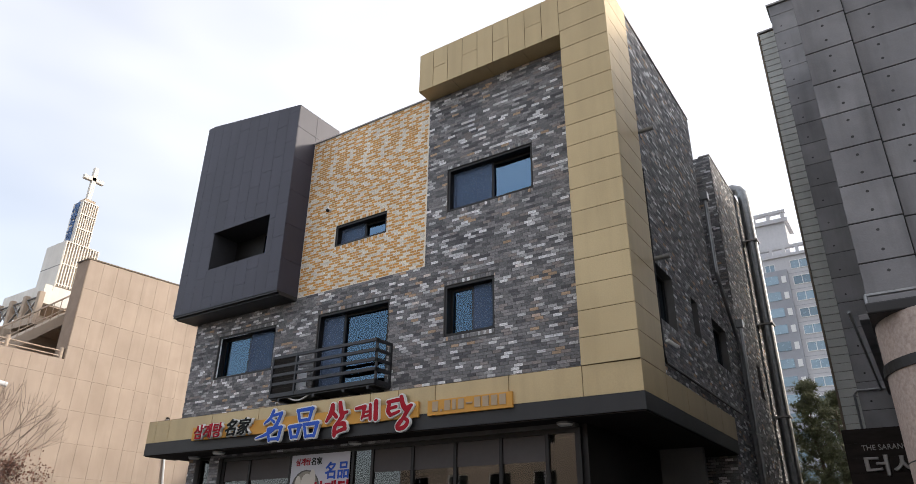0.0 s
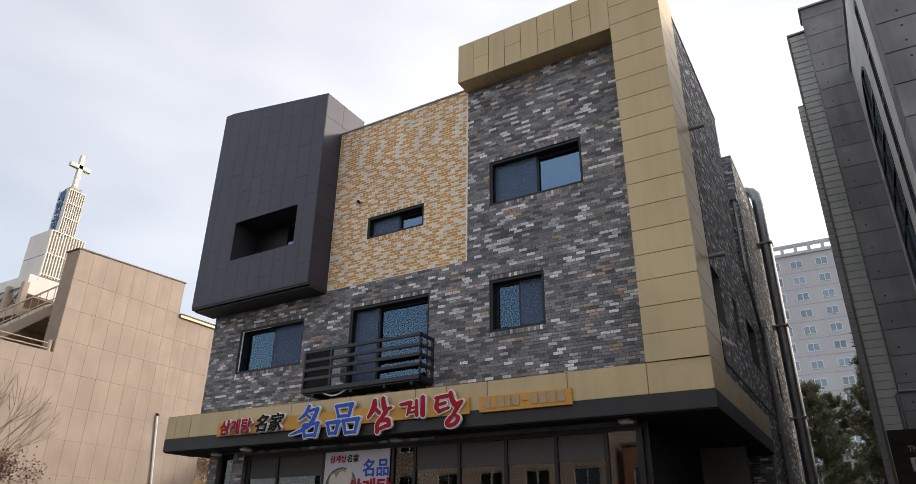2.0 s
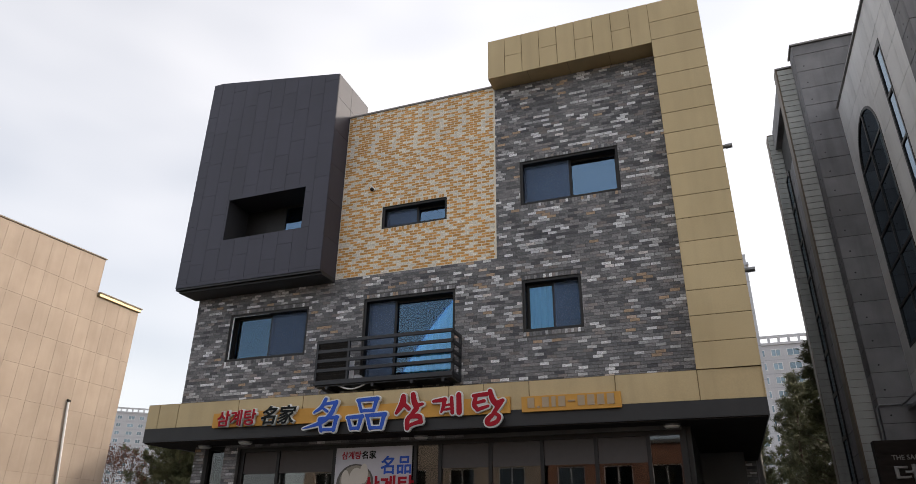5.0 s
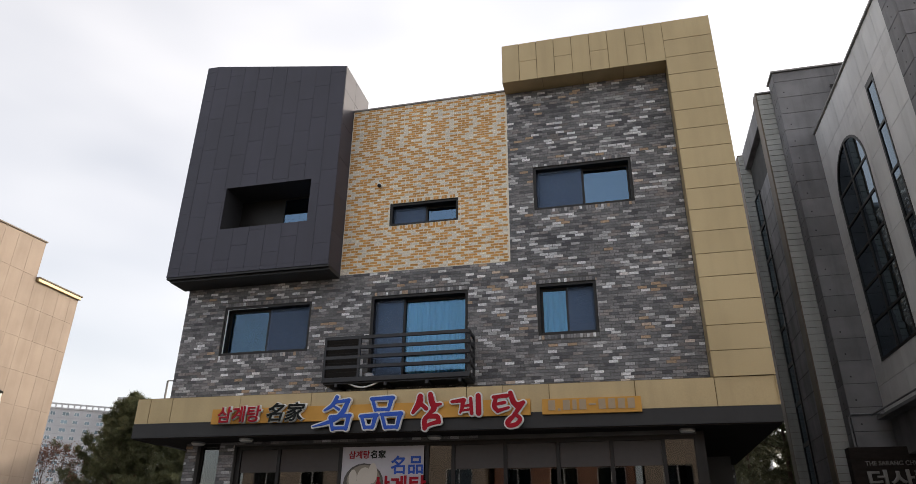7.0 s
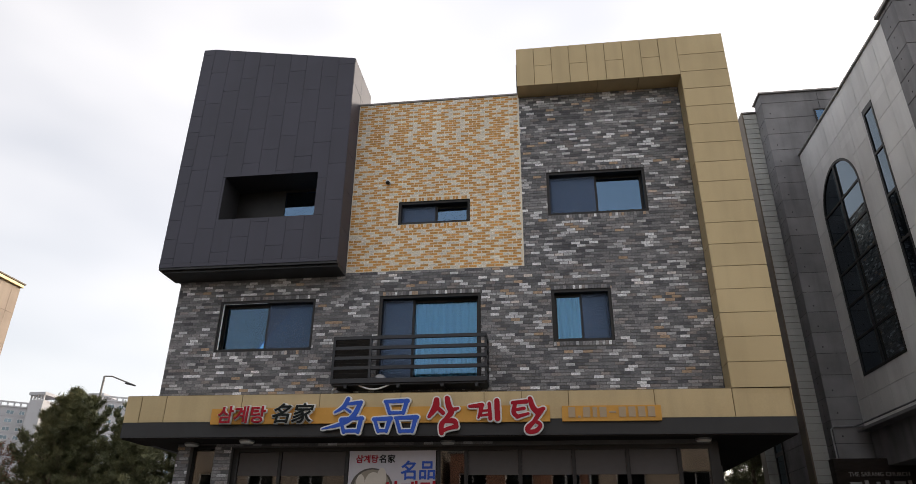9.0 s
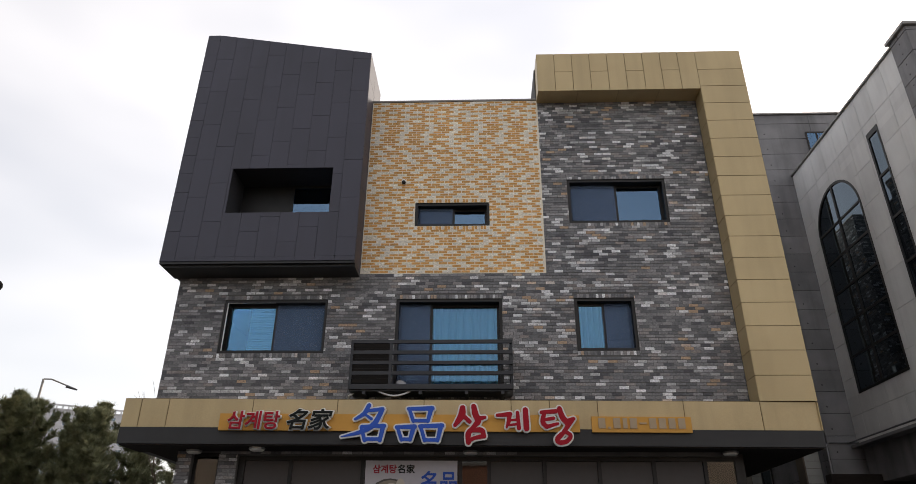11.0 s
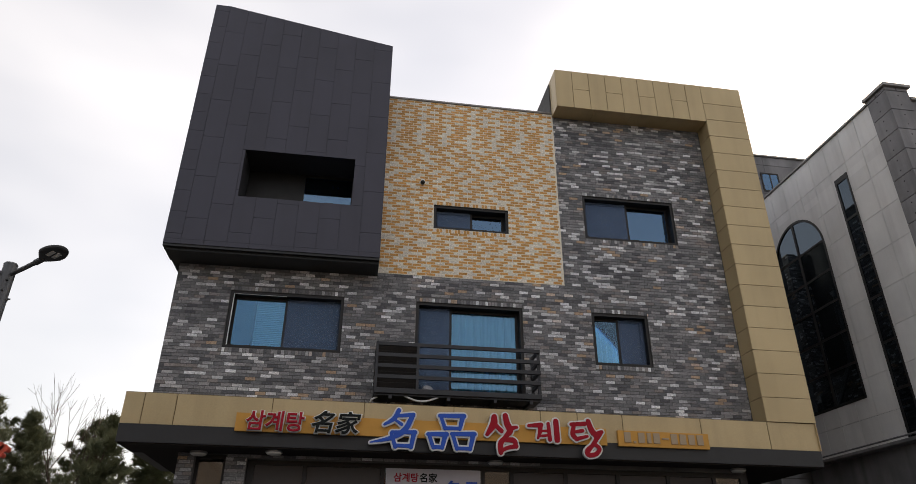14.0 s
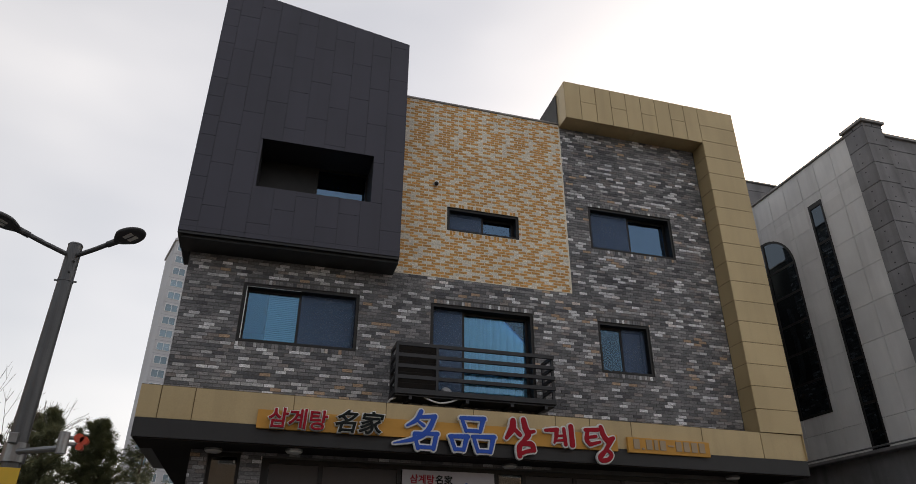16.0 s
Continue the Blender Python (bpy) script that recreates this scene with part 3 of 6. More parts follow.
for k in range(N):
    xa, xb = GX0 + (CX0 - GX0) * k / N + 0.007, GX0 + (CX0 - GX0) * (k + 1) / N - 0.007
    cut = GZ0 + 16 * PH if k % 2 else None
    for za, zb in (((BEAM, cut - 0.005), (cut + 0.005, GZ1)) if cut else ((BEAM, GZ1),)):
        sheet("panel", [(xa, GY0, za), (xb, GY0, za), (xb, GY0, zb), (xa, GY0, zb)], (0, 1, 0), M_GOLD, gold)
for ya, yb in ((GY0 + 0.016, 11.32), (11.33, 11.70)):
    sheet("panel", [(GX0, ya, BEAM), (GX0, yb, BEAM), (GX0, yb, GZ1), (GX0, ya, GZ1)], (1, 0, 0), M_GOLD, gold)
for k in range(4):
    xa, xb = GX0 + (CX0 - GX0) * k / 4 + 0.005, GX0 + (CX0 - GX0) * (k + 1) / 4 - 0.005
    sheet("panel", [(xa, GY0 + 0.016, BEAM), (xb, GY0 + 0.016, BEAM), (xb, YF - 0.012, BEAM), (xa, YF - 0.012, BEAM)], (0, 0, 1), M_GOLD, gold)

# ---- canopy with its fascia ----
FL, FR = Vector((-16.82, 10.67, 0)), Vector((-3.62, 11.0, 0))
canopy = base("shop_canopy", (-10.2, YF, 3.74), "wide shop canopy with gold metal fascia above a black band", "canopy")


def fas(x, d=0.0):
    """The fascia's line in plan at x, d metres forward."""
    return FL.y + (FR.y - FL.y) * (x - FL.x) / (FR.x - FL.x) - d


def slab(z0, z1, inset, mat, name):
    i = inset
    bm = bmesh.new()
    prism(bm, [(FL.x + i, fas(FL.x) + i, z0), (FR.x - i, fas(FR.x) + i, z0), (FR.x - i, YF - 0.012, z0), (FL.x + i, YF - 0.012, z0)], (0, 0, z1 - z0))
    box(bm, XR + 0.012, FR.x - i, YF - 0.012, 17.4 - i, z0, z1)
    box(bm, FL.x + i, XL - 0.004, YF - 0.012, 14.0, z0, z1)
    return part(name, bm, mat, canopy)


slab(4.062, 4.59, 0.014, M_GOLD_SEAM, "fascia_core")
slab(3.76, 4.06, 0.0, M_BLACKBAND, "black_band")
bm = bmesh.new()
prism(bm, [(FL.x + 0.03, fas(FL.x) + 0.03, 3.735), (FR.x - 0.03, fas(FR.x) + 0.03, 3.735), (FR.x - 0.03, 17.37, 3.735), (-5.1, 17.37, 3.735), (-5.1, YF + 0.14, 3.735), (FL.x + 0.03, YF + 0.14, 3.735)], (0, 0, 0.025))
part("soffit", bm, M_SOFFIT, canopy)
JOINTS = [FL.x, -16.50, -15.97, -14.35, -12.73, -11.08, -9.42, -8.69, -7.78, -6.15, CX0, FR.x]
for xa, xb in zip(JOINTS, JOINTS[1:]):
    a, b = xa + (0.008 if xa > FL.x else 0), xb - (0.008 if xb < FR.x else 0)
    sheet("fascia_panel", [(a, fas(a), 4.065), (b, fas(b), 4.065), (b, fas(b), 4.595), (a, fas(a), 4.595)], (0, 1, 0), M_GOLD, canopy)
for k in range(5):
    ya, yb = GY0 + 0.016 + k * 1.29, GY0 + 0.016 + (k + 1) * 1.29 - 0.01
    sheet("fascia_panel", [(FR.x, ya, 4.065), (FR.x, yb, 4.065), (FR.x, yb, 4.595), (FR.x, ya, 4.595)], (-1, 0, 0), M_GOLD, canopy)
    sheet("fascia_panel", [(FL.x, ya - 0.27, 4.065), (FL.x, yb - 0.27, 4.065), (FL.x, yb - 0.27, 4.595), (FL.x, ya - 0.27, 4.595)], (1, 0, 0), M_GOLD, canopy) if k < 2 else None
part("top_flashing", prism(bmesh.new(), [(FL.x, fas(FL.x), 4.597), (FR.x, fas(FR.x), 4.597), (FR.x, YF - 0.014, 4.612), (FL.x, YF - 0.014, 4.612)], (0, 0, 0.006)), M_GOLD_SEAM, canopy)

# ---- church beside the shop ----
church = base("stone_church", (-0.12, 9.83, 0), "grey church with light granite wall, arched window and exposed concrete panels", "church")
CWX, CW0, CW1, CWT = -0.12, 10.68, 16.55, 12.96
ARCH = (13.52, 15.88, 5.92, 10.35)
SLIT = (12.05, 12.57, 4.70, 11.74)
AC, AR = (ARCH[0] + ARCH[1]) / 2, (ARCH[1] - ARCH[0]) / 2


def arch_pts(r, y=AC, z=ARCH[3], n=20):
    return [(y - r * math.cos(math.pi * k / n), z + r * math.sin(math.pi * k / n)) for k in range(n + 1)]


up = arch_pts(AR)
AZ = ARCH[3] + AR
part("granite_backing", pierced(CW0, CW1, 4.70, CWT, [SLIT, (ARCH[0], ARCH[1], ARCH[2], AZ)], lambda u, v, d: (CWX + 0.03 + d, u, v), 0.32), M_CONC_JOINT, church)
for half in (up[:11], up[10:]):
    corner = (half[0][0], AZ) if half is not up[10:] and half[0][1] < half[-1][1] else (half[-1][0], AZ)
    part("arch_spandrel", prism(bmesh.new(), [(CWX, y, z) for y, z in half] + [(CWX, *corner)], (0.3, 0, 0)), M_GRANITE, church)
PW, PHT = 0.664, 0.94
for i in range(9):
    for j in range(9):
        ya, yb = CW0 + i * PW + 0.005, min(CW0 + (i + 1) * PW - 0.005, CW1)
        za, zb = max(CWT - (j + 1) * PHT + 0.005, 4.72), CWT - j * PHT - 0.005
        for a, b, va, vb in cells(ya, yb, za, zb, [SLIT, (ARCH[0], ARCH[1], ARCH[2], AZ)]):
            if b - a > 0.02 and vb - va > 0.02:
                part("granite_panel", cube(CWX, CWX + 0.028, a, b, va, vb), M_GRANITE, church)
part("wall_coping", cube(CWX - 0.05, CWX + 0.4, CW0, CW1, CWT, CWT + 0.06, 0.01), M_CAP, church)
# arched window
aw = part("arched_window", pierced(ARCH[0], ARCH[1], ARCH[2], ARCH[3], [(ARCH[0] + 0.07, AC - 0.04, ARCH[2] + 0.07 + k * 0.0, ARCH[3]) for k in (0,)] + [(AC + 0.04, ARCH[1] - 0.07, ARCH[2] + 0.07, ARCH[3])],
                                  lambda u, v, d: (CWX - 0.012 + d, u, v), 0.07), M_FRAME, church, "dark framed arched window")
bm = bmesh.new()
ring_o, ring_i = arch_pts(AR), arch_pts(AR - 0.07)
for k in range(len(ring_o) - 1):
    (a, b), (c, d) = ring_o[k], ring_o[k + 1]
    (e, f), (g2, h2) = ring_i[k], ring_i[k + 1]
    prism(bm, [(CWX - 0.012, a, b), (CWX - 0.012, c, d), (CWX - 0.012, g2, h2), (CWX - 0.012, e, f)], (0.07, 0, 0))
bmesh.ops.remove_doubles(bm, verts=bm.verts, dist=0.0005)
part("arch_frame", bm, M_FRAME, aw)
for k in range(5):
    z = ARCH[2] + 0.07 + (ARCH[3] - ARCH[2]) * (k + 1) / 5
    part("transom", cube(CWX - 0.008, CWX + 0.062, ARCH[0] + 0.06, ARCH[1] - 0.06, z - 0.03, z + 0.03), M_FRAME, aw)
part("mullion", cube(CWX - 0.008, CWX + 0.062, AC - 0.04, AC + 0.04, ARCH[3], AZ - 0.03), M_FRAME, aw)
rp = random.Random(8)
for k in range(5):
    z0, z1 = ARCH[2] + 0.07 + (ARCH[3] - ARCH[2]) * k / 5, ARCH[2] + 0.07 + (ARCH[3] - ARCH[2]) * (k + 1) / 5
    for ya, yb in ((ARCH[0] + 0.05, AC), (AC, ARCH[1] - 0.05)):
        part("pane", prism(bmesh.new(), [(CWX + 0.014 + rp.uniform(-0.004, 0.004), y, z) for y, z in ((ya, z0), (yb, z0), (yb, z1), (ya, z1))], (0.008, 0, 0)), M_GLASS_DARK, aw)
part("pane", prism(bmesh.new(), [(CWX + 0.014, y, z) for y, z in arch_pts(AR - 0.05)], (0.008, 0, 0)), M_GLASS_DARK, aw)
sw = part("slit_window", pierced(SLIT[0], SLIT[1], SLIT[2], SLIT[3], [(SLIT[0] + 0.06, SLIT[1] - 0.06, SLIT[2] + 0.06 + k * 1.15, SLIT[2] + k * 1.15 + 1.15) for k in range(6)],
                               lambda u, v, d: (CWX - 0.012 + d, u, v), 0.07), M_FRAME, church, "tall dark framed slit window")
for k in range(6):
    part("pane", prism(bmesh.new(), [(CWX + 0.014 + rp.uniform(-0.003, 0.003), y, z) for y, z in ((SLIT[0] + 0.05, SLIT[2] + 0.05 + k * 1.15), (SLIT[1] - 0.05, SLIT[2] + 0.05 + k * 1.15), (SLIT[1] - 0.05, SLIT[2] + 1.16 + k * 1.15), (SLIT[0] + 0.05, SLIT[2] + 1.16 + k * 1.15))], (0.008, 0, 0)), M_GLASS_DARK, sw)

# exposed concrete: front pier, front wall, rear block
part("rear_block_core", cube(-0.88, 7.0, 16.58, 17.2, 0, 15.32), M_CONC_JOINT, church)
part("front_core", pierced(-0.16, 8.0, 0, 12.90, [(0.9, 7.5, 0, 4.4)], lambda u, v, d: (u, 10.16 + d, v), 0.5), M_CONC_JOINT, church)
part("pier_core", cube(-0.165, 0.45, 10.055, 10.16, 0, 12.95), M_CONC_JOINT, church)
part("hall_core", cube(0.7, 8.0, 10.66, 16.58, 4.5, 12.6), M_INSIDE, church)
holes_at = []


def concrete(a, b, za, zb, at, axis, ties):
    """A cast panel on a face; axis 'y' faces the street, axis 'x' faces the shop."""
    if axis == "y":
        part("concrete_panel", cube(a, b, at, at + 0.025, za, zb, 0.006), M_CONC, church)
    else:
        part("concrete_panel", cube(at, at + 0.025, a, b, za, zb, 0.006), M_CONC, church)
    for fu, fv in ties:
        u, v = a + (b - a) * fu, za + (zb - za) * fv
        holes_at.append((u, at - 0.001, v, 0) if axis == "y" else (at - 0.001, u, v, 1))


ROW = 0.593
TWO = ((0.5, 0.25), (0.5, 0.75))
FOUR = ((0.12, 0.3), (0.88, 0.3), (0.5, 0.3))
for k in range(22):
    za, zb = 12.911 - k * ROW + 0.008, (12.911 - (k - 1) * ROW - 0.008 if k else 13.02)
    if za < 0:
        break
    concrete(-0.19, 0.46, za, zb, 10.03, "y", TWO)
    concrete(10.06, 10.675, za, zb, -0.19, "x", TWO)
    if 4.4 < za < 12.6:
        for i in range(5):
            concrete(0.475 + i * 1.5, 0.475 + (i + 1) * 1.5 - 0.015, za, min(zb, 12.72), 10.13, "y", ((0.2, 0.3), (0.8, 0.3), (0.2, 0.75), (0.8, 0.75)))
part("pier_cap", cube(-0.26, 0.53, 9.96, 10.75, 13.02, 13.11, 0.015), M_CAP, church)
part("front_coping", cube(0.53, 8.0, 10.06, 10.8, 12.72, 12.79, 0.015), M_CAP, church)
edges = [15.35, 15.0] + [15.0 - 0.5905 * (k + 1) for k in range(20)]
CBW = (0.58, 1.07, 13.9, 14.66)
for zb, za in zip(edges, edges[1:]):
    concrete(-0.90, 0.83, za + 0.006, zb - 0.006, 16.555, "y", FOUR[:2] if zb < 15.2 else ())
    concrete(16.585, 17.19, za + 0.006, zb - 0.006, -0.90, "x", TWO if zb < 15.2 else ())
    if za > 12.4:
        for a, b in ((0.84, 2.5), (2.51, 4.2), (4.21, 6.0)):
            concrete(a, b, za + 0.006, zb - 0.006, 16.555, "y", FOUR[:2] if zb < 15.2 else ())
part("rear_coping", cube(-0.95, 7.05, 16.50, 17.25, 15.35, 15.41, 0.01), M_CAP, church)
bm = pierced(0.62, 1.3, 13.9, 14.66, [(0.67, 0.95, 13.95, 14.61), (0.99, 1.25, 13.95, 14.61)], lambda u, v, d: (u, 16.53 + d, v), 0.022)
rw = part("roof_window", bm, M_FRAME, church)
part("pane", cube(0.66, 1.26, 16.54, 16.546, 13.94, 14.62), M_GLASS, rw)
verts, faces = [], []
for x, y, z, ax in holes_at:
    n = len(verts)
    for k in range(8):
        c, s = 0.022 * math.cos(k * math.pi / 4), 0.022 * math.sin(k * math.pi / 4)
        verts.append((x + c, y - 0.001, z + s) if not ax else (x - 0.001, y + c, z + s))
    faces.append(tuple(range(n, n + 8)))
me = bpy.data.meshes.new("tie_holes")
me.from_pydata([tuple(Vector(v) - Vector((-0.12, 9.83, 0))) for v in verts], [], faces)
me.materials.append(M_CONC_JOINT)
th = new("tie_hole", me)
th.parent = church
tagged(th, "small round tie holes cast into concrete", "", "", "stuff")


# siding fins behind
def siding(x0, x1, y, z0, z1, name="siding_board"):
    n = int((z1 - z0) / 0.19)
    me = None
    for k in range(n):
        z = z1 - (k + 1) * 0.19
        if me is None:
            bm = prism(bmesh.new(), [(x0, 0, 0.0), (x0, 0.03, 0.0), (x0, 0.03, 0.182), (x0, 0.012, 0.182)], (x1 - x0, 0, 0))
            me = mesh_of(bm, name, M_SIDING)
        ob = new(name, me)
        ob.parent = church
        ob.location = Vector((0, y, z)) - Vector((-0.12, 9.83, 0))


part("fin_core", cube(-1.33, -0.86, 17.232, 17.6, 0, 15.08), M_SIDE_EDGE, church)
siding(-1.31, -0.86, 17.2, 0.0, 15.06)
part("fin_edge", cube(-1.36, -1.315, 17.17, 17.62, 0, 15.1, 0.006), M_SIDE_EDGE, church)
part("fin_coping", cube(-1.36, -0.88, 17.18, 17.6, 15.09, 15.14), M_CAP, church)
part("recess_core", cube(-1.12, 3.0, 17.605, 20.72, 0, 14.3), M_CONC_JOINT, church)
part("overhang", cube(-1.30, 3.0, 17.62, 20.7, 14.3, 15.0, 0.02), M_CONC, church)
for k in range(22):
    za = 12.9 - (k + 1) * ROW
    for i in range(3):
        concrete(17.62 + i * 1.02, 17.62 + (i + 1) * 1.02 - 0.012, za + 0.006, za + ROW - 0.006, -1.15, "x", TWO if k % 2 else ())
part("rear_fin_core", cube(-1.48, -0.5, 20.73, 21.2, 0, 14.95), M_SIDE_EDGE, church)
siding(-1.47, -0.6, 20.7, 0.0, 14.9)
lw = part("side_window", pierced(19.85, 20.65, 1.0, 13.0, [(19.91, 20.59, 1.06 + 1.2 * k, 1.0 + 1.2 * k + 1.14) for k in range(10)], lambda u, v, d: (-1.2 + d, u, v), 0.045), M_FRAME, church)
part("pane", cube(-1.178, -1.17, 19.87, 20.63, 1.02, 12.98), M_GLASS_DARK, lw)

# Unseen block added behind the church to keep sun off the brick side wall.
part("rear_hall", cube(0.4, 8.0, 21.22, 26.2, 0, 14.6), M_CONC, church)

# porch below the granite wall
part("porch_ledge", cube(-0.36, 0.6, 10.69, 16.45, 4.62, 4.70, 0.01), M_CONC, church, "concrete ledge under the granite wall")
part("porch_lintel", cube(-0.06, 0.5, 10.69, 16.45, 3.75, 4.62), M_CONC, church)
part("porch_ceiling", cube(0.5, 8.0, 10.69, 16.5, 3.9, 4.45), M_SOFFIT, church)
part("vent_pipe", tube(bmesh.new(), [(-0.97, 16.5, 0), (-0.97, 16.5, 4.70), (-0.90, 16.5, 4.78), (-0.12, 16.5, 4.78)], 0.025, 8), M_STEEL, church)
part("porch_gutter", tube(bmesh.new(), [(-0.46, 10.6, 4.74), (-0.46, 16.4, 4.74)], 0.022, 8), M_STEEL, church)
part("porch_back", cube(2.5, 2.7, 10.56, 16.0, 0, 4.44), M_DARKSTONE, church)
sign_wall = thing("church_sign_wall", cube(-1.31, 2.6, 15.9, 16.2, 0, 3.92, 0.01), M_DARKSTONE, "dark brown stone wall with raised steel church lettering", "sign")
for k in range(14):
    part("stone_course", cube(-1.312, 2.6, 15.888 - 0.004 * (k % 3), 15.9, 0.05 + k * 0.276, 0.05 + (k + 1) * 0.276 - 0.008), M_DARKSTONE, sign_wall)
words("english_lettering", "THE SARANG CHURCH", 0.142, (-1.02, 15.875, 3.50), M_SIGNSTEEL, sign_wall, deep=0.012, spacing=1.02, stretch=0.92)
words("korean_lettering", "더사랑교회", 0.40, (-1.06, 15.875, 3.06), M_SIGNSTEEL, sign_wall, deep=0.02, fat=0.012, stretch=1.35)
DX, DY = 0.75, 9.0
drum = base("granite_column", (DX, DY, 0), "round pink granite column with dark bands and a slab cap", "column")
part("shaft", rod(bmesh.new(), (DX, DY, 0), (DX, DY, 4.0), 0.92, None, 48), M_PINK, drum)
part("band", rod(bmesh.new(), (DX, DY, 3.42), (DX, DY, 3.53), 0.945, None, 48), M_BLACKBAND, drum, "dark metal band")
part("cap", cube(-0.19, 3.0, 8.3, 10.02, 4.0, 4.13, 0.02), M_BLACKBAND, drum, "dark slab cap")
part("cap_rail", tube(bmesh.new(), [(-0.17, 9.95, 4.22), (-0.17, 8.34, 4.22), (3.0, 8.34, 4.22)], 0.02, 8), M_STEEL, drum)
part("cap_rail_post", rod(bmesh.new(), (-0.17, 8.34, 4.12), (-0.17, 8.34, 4.22), 0.02, None, 8), M_STEEL, drum)
for z in (1.2, 2.5):
    part("joint", rod(bmesh.new(), (DX, DY, z), (DX, DY, z + 0.012), 0.922, None, 48), M_CONC_JOINT, drum)

# ---- tan church ----
TX = -32.6
tan = base("tan_church", (TX, 15.75, 0), "tan stone-panelled church building with stepped roofline in sunlight", "church")
part("gable_wall", prism(bmesh.new(), [(TX - 0.03, 15.72, 0), (TX - 0.03, 24.55, 0), (TX - 0.03, 24.55, 12.98), (TX - 0.03, 21.83, 12.98), (TX - 0.03, 21.83, 14.95), (TX - 0.03, 15.72, 14.68)], (-1.0, 0, 0)), M_TAN_JOINT, tan)
part("low_wall", cube(TX - 0.4, TX - 0.03, 2.0, 15.72, 0, 9.6), M_TAN_JOINT, tan)
part("end_wall", cube(TX - 12, TX - 1.04, 19.6, 19.9, 0, 13.2), M_TAN_WALL, tan)
part("far_end_wall", cube(TX - 12, TX - 1.04, 24.25, 24.55, 0, 12.9), M_TAN_WALL, tan)
part("gable_coping", prism(bmesh.new(), [(TX + 0.04, 15.66, 14.68), (TX + 0.04, 21.87, 14.95), (TX + 0.04, 21.87, 15.01), (TX + 0.04, 15.66, 14.74)], (-1.12, 0, 0)), M_SIDE_EDGE, tan, "brown metal coping")
part("step_gutter", cube(TX - 0.5, TX + 0.12, 21.85, 24.6, 12.98, 13.14, 0.02), M_GOLD, tan, "brass-coloured gutter")
part("step_roof_edge", cube(TX - 0.5, TX + 0.16, 21.85, 24.65, 13.14, 13.2), M_SIDE_EDGE, tan)
TW, TH = 0.755, 1.45
tan_mesh = {}
for i in range(-10, 12):
    for j in range(11):
        ya, yb = 15.75 + i * TW, min(15.75 + (i + 1) * TW - 0.010, 24.55)
        za, zb = 14.62 - (j + 1) * TH - 0.0, 14.62 - j * TH - 0.010
        top = 14.68 + 0.0435 * (ya - 15.72) if 15.7 < ya < 21.6 else (12.96 if ya > 15.7 else 9.58)
        zb = top - 0.01 if j == 0 and top > 14 else min(zb, top)
        za = max(za, 0.0)
        if zb - za < 0.08 or yb <= ya:
            continue
        key = (round(yb - ya, 3), round(zb - za, 3))
        if key not in tan_mesh:
            tan_mesh[key] = mesh_of(cube(-0.03, 0.0, 0, yb - ya, 0, zb - za), "stone_panel", M_TAN)
        ob = new("stone_panel", tan_mesh[key])
        ob.parent = tan
        ob.location = (0, ya - 15.75, za)
# railing along the low wall
for z in (9.75, 9.98):
    part("rail", rod(bmesh.new(), (TX - 0.2, 2.2, z), (TX - 0.2, 15.7, z), 0.03, None, 8), M_TAN_WALL, tan)
for k in range(6):
    part("rail_post", rod(bmesh.new(), (TX - 0.2, 15.6 - k * 2.4, 9.6), (TX - 0.2, 15.6 - k * 2.4, 10.14), 0.09, None, 12), M_TAN_WALL, tan)
# open stair and terrace behind
SXS = TX - 3.2
part("stair_flight", prism(bmesh.new(), [(SXS, 17.1, 13.0), (SXS, 10.6, 7.2), (SXS, 10.6, 6.6), (SXS, 17.1, 12.4)], (-1.5, 0, 0)), M_TAN_WALL, tan)
part("landing", cube(SXS - 1.5, SXS, 17.1, 19.6, 12.4, 13.0), M_TAN_WALL, tan)
for k in range(20):
    y = 17.1 - k * 0.33
    z = 13.0 - k * 0.33 * 0.892
    part("baluster", rod(bmesh.new(), (SXS - 0.05, y, z - 0.05), (SXS - 0.05, y, z + 0.95), 0.022, None, 6), M_TAN_WALL, tan)
    if k < 7:
        part("baluster", rod(bmesh.new(), (SXS - 0.05, 17.4 + k * 0.33, 12.95), (SXS - 0.05, 17.4 + k * 0.33, 13.95), 0.022, None, 6), M_TAN_WALL, tan)
part("handrail", tube(bmesh.new(), [(SXS - 0.05, 19.5, 13.98), (SXS - 0.05, 17.1, 13.98), (SXS - 0.05, 10.6, 8.18)], 0.045, 8), M_TAN_WALL, tan)
part("mid_rail", tube(bmesh.new(), [(SXS - 0.05, 19.5, 13.3), (SXS - 0.05, 17.1, 13.3), (SXS - 0.05, 10.6, 7.5)], 0.03, 8), M_TAN_WALL, tan)
part("back_wall", cube(TX - 7.2, TX - 6.9, 2.0, 19.6, 0, 12.2), M_TAN_WALL, tan)
part("terrace_slab", cube(TX - 12, TX - 4.75, 15.9, 19.6, 12.2, 12.6), M_TAN_WALL, tan)
